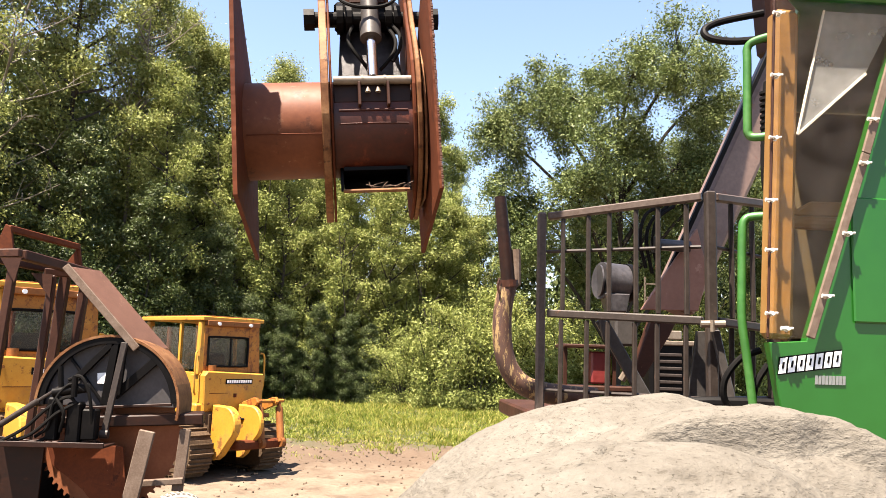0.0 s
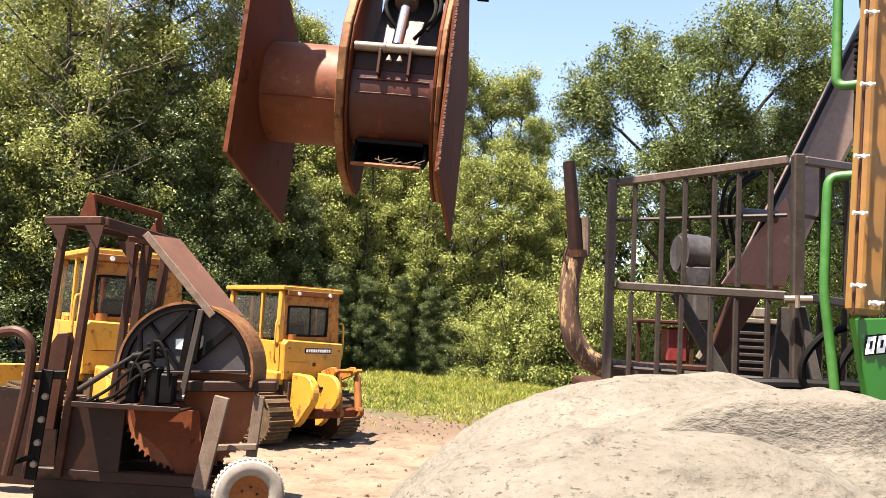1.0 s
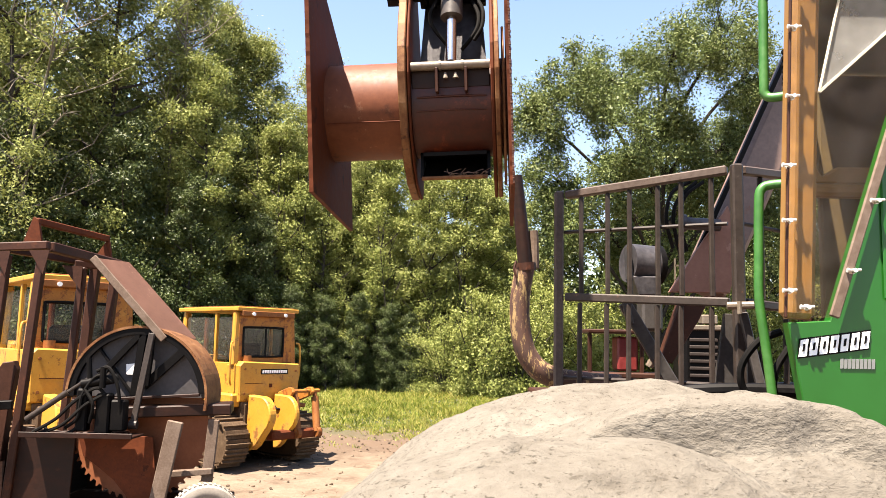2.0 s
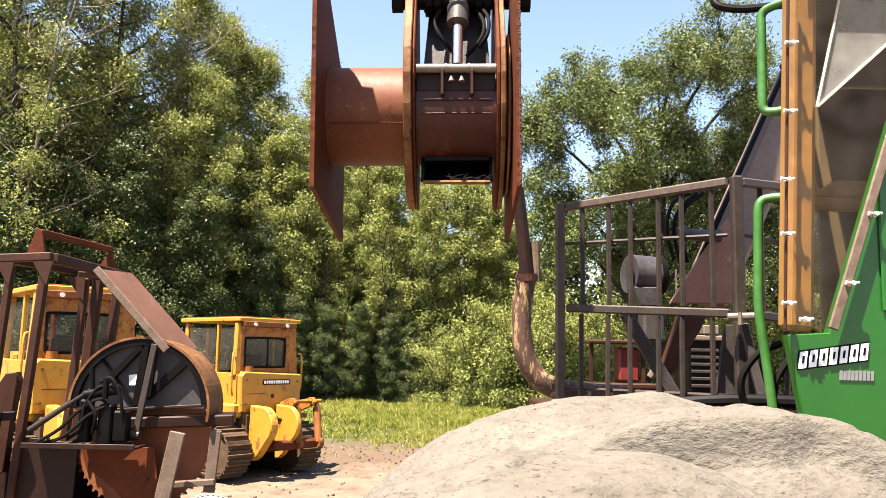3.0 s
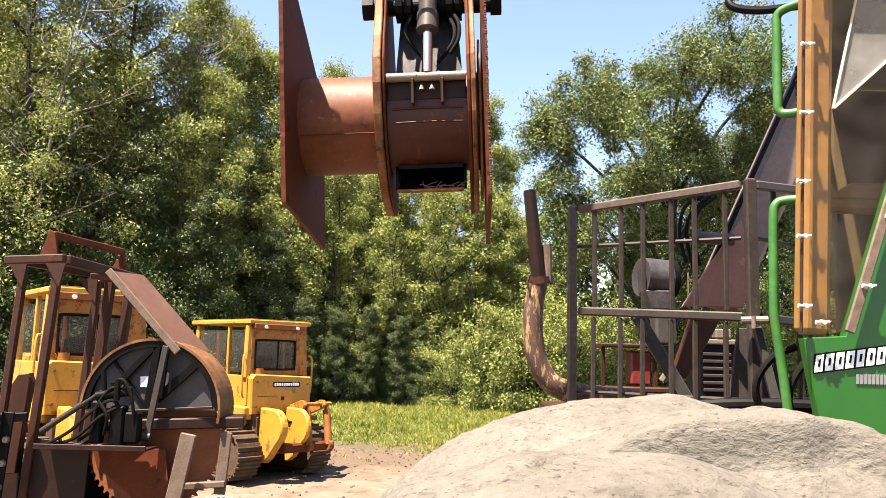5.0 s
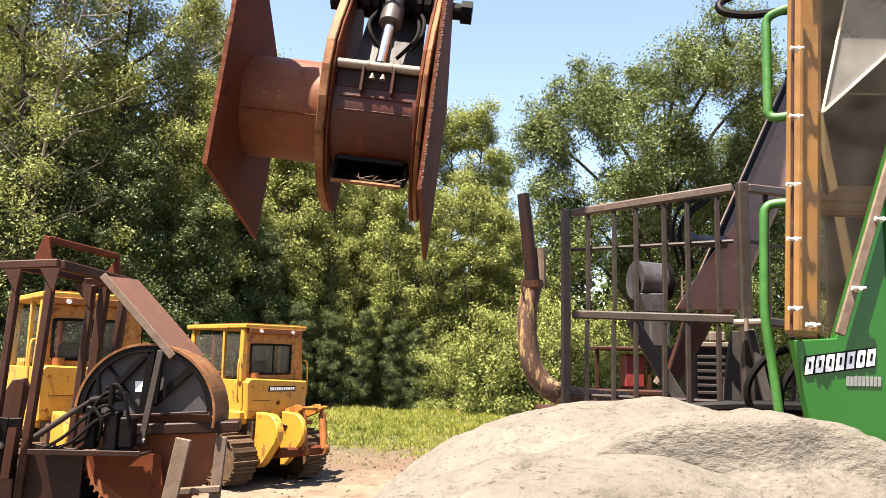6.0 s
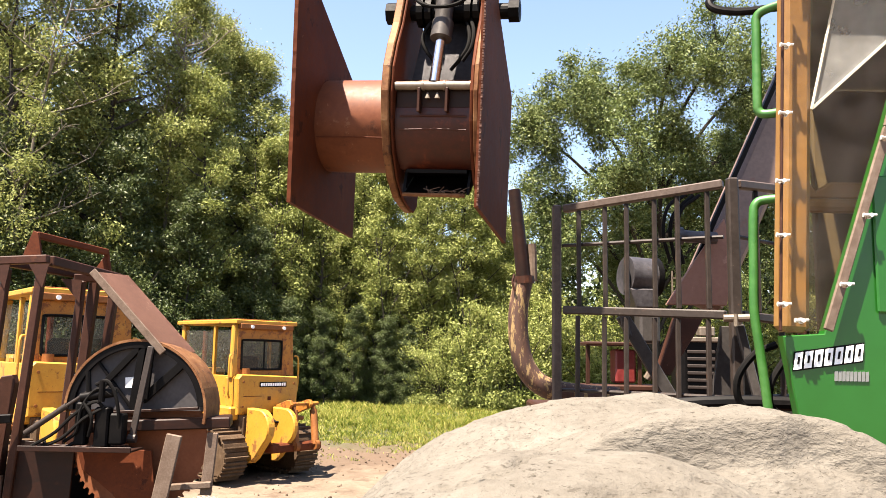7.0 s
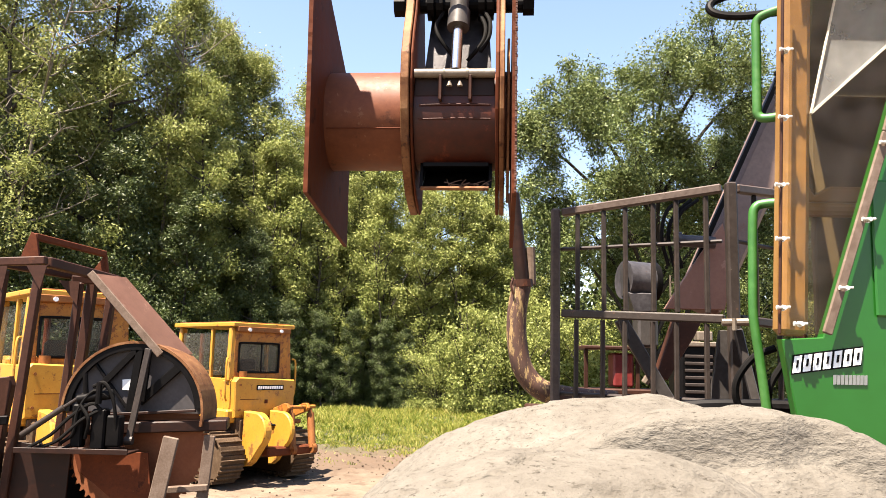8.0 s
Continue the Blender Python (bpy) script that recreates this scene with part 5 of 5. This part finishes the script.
    part("leg", bm, BLEACHED, sl, "sun-bleached flat steel leg")
    bm = B()
    beam(bm, (-2.63, 9.85, 1.34), (-2.68, 9.85, 0.62), 0.13, 0.05, 0.008, up=(0, 1, 0))
    part("end_plate", bm, BLEACHED, sl, "worn end plate")
    bm = B()
    beam(bm, (-3.06, 9.75, 0.72), (-2.61, 9.82, 0.75), 0.10, 0.07, 0.008)
    part("tie_bar", bm, BLEACHED, sl)
    for y in (9.66, 10.45):
        bm = B()
        box(bm, (-5.3, y - 0.06, 0.26), (-2.5, y + 0.06, 0.40), 0.015)
        part("trailer_beam", bm, RUST_DARK, sl, "steel trailer beam")
    for x in (-5.1, -2.9):
        bm = B()
        box(bm, (x - 0.05, 10.0, 0.0), (x + 0.05, 10.1, 0.3), 0.01)
        box(bm, (x - 0.12, 9.93, -0.03), (x + 0.12, 10.17, 0.02), 0.005)
        beam(bm, (x, 9.66, 0.3), (x, 10.45, 0.3), 0.08, 0.08)
        part("stand", bm, RUST_DARK, sl)
    bm = B()
    plate(bm, [(-6.3, 0.10), (-5.15, 0.10), (-5.12, 1.20), (-6.2, 1.30)], "y", 10.0, 0.04)
    part("side_plate", bm, RUST_DARK, sl, "dark rusty side plate")
    bm = B()
    plate(bm, [(-5.2, 0.02), (-3.25, 0.02), (-3.3, 0.28), (-5.2, 0.28)], "y", 9.68, 0.03)
    part("skirt", bm, RUST_DARK, sl, "dark rusty skirt plate")
    bm = B()
    box(bm, (-5.0, 9.8, 0.42), (-4.3, 10.4, 1.1), 0.03)
    part("drive_housing", bm, BLACK, sl, "black drive housing")
    # hydraulics before the guard
    for lo, hi in (((-3.85, 9.52, 1.20), (-3.69, 9.36, 1.65)), ((-3.69, 9.52, 1.23), (-3.52, 9.38, 1.58)), ((-4.07, 9.50, 1.22), (-3.94, 9.36, 1.70))):
        bm = B()
        box(bm, [min(p) for p in zip(lo, hi)], [max(p) for p in zip(lo, hi)], 0.02)
        part("valve_block", bm, BLACK, sl, "greasy black valve block")
    bm = B()
    rod(bm, (-4.64, 9.42, 1.34), (-4.18, 9.40, 1.66), 0.035, n=12)
    rod(bm, (-4.18, 9.40, 1.66), (-3.96, 9.39, 1.81), 0.02, n=10)
    part("hydraulic_cylinder", bm, RACK, sl, "greasy hydraulic cylinder", True)
    bm = B()
    rod(bm, (-4.02, 9.38, 1.75), (-3.64, 9.42, 1.82), 0.055, n=12)
    rod(bm, (-3.97, 9.40, 2.05), (-3.94, 9.40, 1.78), 0.03, n=10)
    rod(bm, (-3.78, 9.36, 1.71), (-3.78, 9.36, 1.95), 0.035, n=10)
    part("hydraulic_motor", bm, BLACK, sl, "greasy hydraulic motor", True)
    for pts in (((-4.55, 9.40, 1.20), (-4.28, 9.36, 1.36), (-4.06, 9.34, 1.57), (-3.83, 9.36, 1.71), (-3.71, 9.40, 1.53)), ((-4.49, 9.42, 1.19), (-4.21, 9.36, 1.29), (-3.95, 9.33, 1.52), (-3.74, 9.38, 1.65)), ((-4.18, 9.40, 1.26), (-4.03, 9.34, 1.38), (-3.99, 9.34, 1.64), (-3.84, 9.36, 1.85), (-3.67, 9.38, 1.78)),
                ((-3.86, 9.38, 1.90), (-3.71, 9.34, 1.94), (-3.60, 9.35, 1.72), (-3.57, 9.40, 1.40)), ((-3.97, 9.34, 1.70), (-3.86, 9.32, 1.53), (-3.91, 9.38, 1.32)), ((-4.44, 9.44, 1.28), (-4.36, 9.40, 1.19), (-4.17, 9.38, 1.19), (-4.02, 9.40, 1.28))):
        bm = B()
        tube(bm, pts, 0.02, 7, 5)
        part("hose", bm, RUBBER, sl, "black hydraulic hose", True)
    # bow and bolted bar at the end
    bm = B()
    tube(bm, [(-5.72, 9.10, 1.87), (-5.46, 9.10, 1.96), (-5.24, 9.10, 1.98), (-5.09, 9.10, 1.83), (-5.08, 9.10, 1.48), (-5.13, 9.10, 1.02), (-5.22, 9.10, 0.39)], 0.062, 10, 5)
    part("bow", bm, BROWN_STEEL, sl, "bent dark tube bow", True)
    bm = B()
    beam(bm, (-4.94, 9.25, 1.56), (-5.03, 9.25, 0.32), 0.14, 0.03, 0.006, up=(0, 1, 0))
    beam(bm, (-5.23, 9.30, 1.48), (-4.82, 9.45, 1.50), 0.10, 0.10, 0.01)
    beam(bm, (-5.29, 9.20, 0.48), (-5.00, 9.25, 0.59), 0.05, 0.06, 0.006)
    bar = part("bolted_bar", bm, BLACK, sl, "dark bar with round bolt heads")
    for p in ((-4.93, 9.23, 1.26), (-4.95, 9.23, 1.00), (-4.97, 9.23, 0.74), (-4.99, 9.23, 0.50)):
        bm = B()
        rod(bm, p, (p[0], p[1] - 0.03, p[2]), 0.042, 0.034, n=12)
        part("bolt_head", bm, WORN_STEEL, bar)
    bm = B()
    plate(bm, [(-5.26, 1.45), (-5.24, 1.82), (-5.16, 1.96), (-5.03, 1.98), (-4.99, 1.88), (-5.04, 1.46), (-5.09, 0.81), (-5.23, 0.80)], "y", 9.85, 0.12, 0.01)
    part("fender", bm, BROWN_STEEL, sl, "dark curved fender plate")
    # wheel
    c, axle = Vector((-2.44, 8.95, 0.375)), Vector((0.40, -0.92, 0))
    bm = B()
    prof = [(0.21, 0.075), (0.26, 0.10), (0.31, 0.105), (0.352, 0.09), (0.372, 0.06), (0.378, 0.0)]
    lathe(bm, prof + [(r, -w) for r, w in prof[::-1][1:]], c, axle, 40)
    tyre = part("wheel", bm, DUSTY_RUBBER, sl, "dusty grey rubber tyre", True)
    ax = axle.normalized()
    side = ax.orthogonal().normalized()
    bm = B()
    for k in range(44):
        t = math.tau * k / 44
        d = math.cos(t) * side + math.sin(t) * ax.cross(side)
        for w in (-0.045, 0.0, 0.045):
            p = c + d * 0.372 + ax * w
            beam(bm, p - ax * 0.017, p + ax * 0.017, 0.03, 0.026, 0, up=d)
    part("tread", bm, DUSTY_RUBBER, tyre)
    bm = B()
    lathe(bm, [(0.215, 0.08), (0.215, 0.06), (0.12, 0.03), (0.05, 0.045), (0.0005, 0.045), (0.0005, -0.06), (0.215, -0.06)], c, axle, 28)
    rim = part("rim", bm, YELLOW_RUST, tyre, "rusty orange wheel rim", True)
    for k in range(5):
        t = math.tau * k / 5
        d = math.cos(t) * side + math.sin(t) * ax.cross(side)
        bm = B()
        rod(bm, c + d * 0.085 + ax * 0.03, c + d * 0.085 + ax * 0.058, 0.013, n=6)
        part("wheel_nut", bm, RUST_DARK, tyre)
    bm = B()
    beam(bm, c + ax * -0.05, c + ax * -0.9, 0.08, 0.08, 0.01)
    part("axle", bm, RUST_DARK, sl)


slasher()


# ---- the hanging grapple head ----
def grapple_head():
    """In its own space: x along the tube, y away, z up, the tube's axis through the middle of the box."""
    hd = thing("grapple_head", (0, 0, 0), "rusty steel handling head with two pointed blades hanging from a crane", "attachment")

    def blade_outline(seed):
        rng = random.Random(seed)
        edge = [(-0.56 + rng.uniform(-0.0015, 0.0015), -0.49 + 1.60 * k / 70) for k in range(70, 0, -1)]
        return [(-0.56, -0.49), (0.48, -0.65), (0.50, 0.27), (-0.26, 0.70), (-0.44, 0.88), (-0.50, 1.11)] + edge

    for x, seed in ((-0.718, 1), (0.290, 2)):
        bm = B()
        plate(bm, blade_outline(seed), "x", x, 0.022, 0.0)
        bl = part("side_blade", bm, RUST, hd, "rust-red pointed steel blade")
        if x < 0:
            continue
        bm = B()
        rng = random.Random(seed + 5)
        z = -0.485
        while z < 1.08:
            step = rng.uniform(0.006, 0.016)
            box(bm, (x + 0.001, -0.5635 + rng.uniform(-0.002, 0.002), z), (x + 0.0125 + rng.uniform(-0.003, 0.002), -0.548, z + step * 0.8), 0.0015)
            z += step
        part("cut_edge", bm, CUT, bl, "rough torch-cut edge")
    bm = B()
    rod(bm, (-0.71, 0, 0), (0.28, 0, 0), 0.27, n=48)
    body = part("tube", bm, RUST_TUBE, hd, "thick rusty steel tube", True)
    bm = B()
    tube(bm, [(-0.69, -0.268, -0.10), (-0.5, -0.270, -0.10), (-0.26, -0.269, -0.102)], 0.0035, 6, 2)
    part("weld_seam", bm, RUST, body)
    # curved cheek plates
    front = [(0.21, -0.49), (0.10, -0.47), (-0.06, -0.42), (-0.20, -0.32), (-0.30, -0.18), (-0.355, -0.02), (-0.375, 0.14), (-0.355, 0.28),
             (-0.29, 0.42), (-0.20, 0.56), (-0.13, 0.72), (-0.10, 0.95)]
    back = [(0.16, 0.95), (0.24, 0.7), (0.33, 0.4), (0.36, 0.1), (0.34, -0.2), (0.28, -0.45)]
    for x, w in ((-0.270, 0.044), (-0.238, 0.014), (0.205, 0.020), (0.230, 0.026)):
        grow = 0.0 if w > 0.025 else -0.018
        bm = B()
        plate(bm, [(y - grow if y < 0 else y, z) for y, z in front] + back, "x", x, w, 0.005)
        part("cheek_plate", bm, RUST_EDGE if w > 0.021 else RUST, hd, "curved cheek plate with worn edge")
    bm = B()
    plate(bm, [(-0.05, -0.42), (-0.22, -0.30), (-0.31, -0.1), (-0.33, 0.1), (-0.30, 0.27), (-0.2, 0.4), (0.2, 0.4), (0.2, -0.42)], "x", 0.262, 0.014, 0.003)
    part("spacer_plate", bm, RUST_EDGE, hd)
    # shell between the cheeks
    bm = B()
    prof = arc(0, 0, 0.298, 148, 241, 14)
    rows = []
    for x in (-0.228, 0.194):
        rows.append([[bm.verts.new((x, u * k, v * k)) for u, v in prof] for k in (1.0, 0.95)])
    n = len(prof)
    for i in range(n - 1):
        bm.faces.new((rows[0][0][i], rows[1][0][i], rows[1][0][i + 1], rows[0][0][i + 1]))
        bm.faces.new((rows[0][1][i + 1], rows[1][1][i + 1], rows[1][1][i], rows[0][1][i]))
    for i in (0, n - 1):
        bm.faces.new((rows[0][0][i], rows[0][1][i], rows[1][1][i], rows[1][0][i]))
    # the arm's shade on the shell is put into its material colour
    part("shell", bm, SHELL, hd, "rusty curved shell with shade in its colour", True)
    bm = B()
    for z, r in ((0.012, 0.006), (-0.060, 0.004)):
        y = -math.sqrt(0.300 ** 2 - z * z)
        tube(bm, [(-0.20, y, z), (0.0, y - 0.002, z + 0.003), (0.17, y, z)], r, 6, 3)
    part("weld_bead", bm, SHELL, hd)
    bm = B()
    plate(bm, [(-0.225, 0.06), (0.19, 0.06), (0.19, 0.175), (-0.225, 0.175)], "y", -0.285, 0.02, 0.004)
    part("pin_plate", bm, RUST_DARK, hd)
    # pin bar with brackets and grease points
    bm = B()
    rod(bm, (-0.224, -0.318, 0.174), (0.192, -0.318, 0.174), 0.024, n=18)
    rod(bm, (-0.075, -0.318, 0.174), (-0.065, -0.318, 0.174), 0.028, n=18)
    rod(bm, (0.045, -0.318, 0.174), (0.055, -0.318, 0.174), 0.028, n=18)
    part("pin_bar", bm, WORN_STEEL, hd, "pale worn steel pin bar", True)
    for x in (-0.088, 0.066):
        bm = B()
        box(bm, (x - 0.008, -0.345, 0.03), (x + 0.008, -0.290, 0.160), 0.003)
        part("bracket", bm, BROWN_STEEL, hd)
    for x in (-0.042, 0.012):
        bm = B()
        rod(bm, (x, -0.325, 0.105), (x, -0.325, 0.135), 0.016, 0.005, n=10)
        part("grease_point", bm, WORN_STEEL, hd)
    # open box under the shell, with lip
    # floor, sides and top are black to paint in the shade inside the box
    bm = B()
    v = [bm.verts.new(q) for q in ((-0.187, -0.215, -0.412), (0.162, -0.215, -0.412), (0.162, 0.24, -0.16), (-0.187, 0.24, -0.16))]
    f = bm.faces.new(v)
    bmesh.ops.solidify(bm, geom=[f], thickness=0.015)
    part("box_floor", bm, BLACK, hd, "sloping floor of the box, painted black as shade")
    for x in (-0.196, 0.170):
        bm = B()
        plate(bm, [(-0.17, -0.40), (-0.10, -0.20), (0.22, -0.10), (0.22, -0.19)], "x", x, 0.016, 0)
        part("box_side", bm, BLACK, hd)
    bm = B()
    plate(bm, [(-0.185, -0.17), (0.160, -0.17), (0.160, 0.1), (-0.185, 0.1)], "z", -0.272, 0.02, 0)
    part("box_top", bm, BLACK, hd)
    bm = B()
    rod(bm, (-0.19, -0.215, -0.408), (0.162, -0.215, -0.408), 0.011, n=8)
    jiggle(bm, 0.003, 30, 2)
    part("lip", bm, RUST_EDGE, hd, "worn lip of the box")
    bm = B()
    rng = random.Random(4)
    for k in range(14):
        x = rng.uniform(-0.05, 0.15)
        tube(bm, [(x, -0.20, -0.40), (x + rng.uniform(-.04, .04), -0.215, -0.385), (x + rng.uniform(-.07, .07), -0.21, -0.375 + rng.uniform(-0.02, 0.02))], 0.002, 4, 2)
    part("twigs", bm, BLEACHED, hd, "caught dry twigs")
    # back sheet, cylinder, hoses and cross shaft above
    bm = B()
    v = [bm.verts.new(p) for p in ((-0.20, -0.10, 0.20), (0.175, -0.10, 0.20), (0.15, 0.06, 0.62), (-0.17, 0.06, 0.62))]
    f = bm.faces.new(v)
    bmesh.ops.solidify(bm, geom=[f], thickness=0.02)
    part("back_sheet", bm, GREASY, hd, "greasy dark grey sheet")
    bm = B()
    rod(bm, (-0.012, -0.312, 0.19), (-0.006, -0.20, 0.50), 0.029, n=20)
    rodp = part("cylinder_rod", bm, CHROME, hd, "bright chrome cylinder rod", True)
    bm = B()
    rod(bm, (-0.007, -0.215, 0.455), (-0.004, -0.185, 0.555), 0.060, n=20)
    part("cylinder_gland", bm, GREY_STEEL, hd, "", True)
    bm = B()
    rod(bm, (-0.004, -0.19, 0.55), (0.0, -0.06, 1.10), 0.050, n=20)
    part("cylinder_barrel", bm, GREY_STEEL, hd, "", True)
    bm = B()
    rod(bm, (-0.36, -0.02, 0.66), (0.40, -0.02, 0.66), 0.045, n=16)
    for x in (-0.345, 0.37):
        rod(bm, (x - 0.03, -0.02, 0.66), (x + 0.03, -0.02, 0.66), 0.065, n=8)
    part("cross_shaft", bm, BLACK, hd, "dark cross shaft with end nuts")
    bm = B()
    for x in (-0.17, -0.12, 0.11, 0.16):
        rod(bm, (x - 0.018, -0.02, 0.66), (x + 0.018, -0.02, 0.66), 0.085, n=14)
    box(bm, (-0.20, -0.02, 0.62), (0.18, 0.10, 0.78), 0.02)
    part("hinge_block", bm, BLACK, hd, "dark hinge block")
    for pts in (((-0.16, -0.12, 0.80), (-0.17, -0.20, 0.70), (-0.08, -0.25, 0.63), (0.06, -0.25, 0.63), (0.14, -0.21, 0.70), (0.14, -0.12, 0.85)),
                ((-0.10, -0.06, 0.60), (-0.13, -0.13, 0.50), (-0.11, -0.16, 0.42), (-0.05, -0.15, 0.34), (-0.02, -0.13, 0.30)),
                ((0.10, -0.05, 0.60), (0.135, -0.12, 0.50), (0.13, -0.15, 0.42), (0.09, -0.16, 0.35), (0.04, -0.14, 0.30)),
                ((0.12, -0.05, 0.62), (0.16, -0.13, 0.52), (0.155, -0.16, 0.42), (0.11, -0.17, 0.34))):
        bm = B()
        tube(bm, pts, 0.011, 8, 6)
        part("hose", bm, RUBBER, hd, "black hydraulic hose", True)
    bm = B()
    box(bm, (-0.14, -0.02, 0.74), (0.12, 0.22, 2.22), 0.03)
    part("hanger", bm, BROWN_STEEL, hd, "crane arm end from which the head hangs")
    return hd


head = grapple_head()


def motions():
    walk(head, [
        (0.0, pose(-0.365, 4.342, 3.567, -2.39, -5.03, 3.57)),
        (0.5, pose(-0.480, 4.261, 3.528, -5.46, -0.49, -0.56)),
        (1.0, pose(-0.504, 4.322, 3.478, -2.44, 3.30, -2.41)),
        (1.5, pose(-0.175, 4.473, 3.579, 1.31, 3.16, -0.62)),
        (2.0, pose(0.092, 4.505, 3.607, 5.82, -2.40, -4.75)),
        (3.5, pose(0.074, 4.366, 3.607, 0.05, -0.51, 0.17)),
        (4.0, pose(0.034, 4.424, 3.588, 3.42, -1.60, -1.11)),
        (4.5, pose(-0.002, 4.471, 3.588, 5.40, -6.08, -2.30)),
        (6.0, pose(-0.354, 4.235, 3.564, -1.99, 6.20, -1.36)),
        (6.5, pose(0.032, 4.447, 3.643, 0.99, 1.32, -1.34)),
        (7.0, pose(0.041, 4.554, 3.603, 6.65, 2.77, -12.48)),
        (7.5, pose(0.019, 4.508, 3.602, 5.21, 2.68, -9.11)),
        (8.0, pose(0.113, 4.337, 3.590, 2.21, -0.23, -4.69)),
    ])


motions()
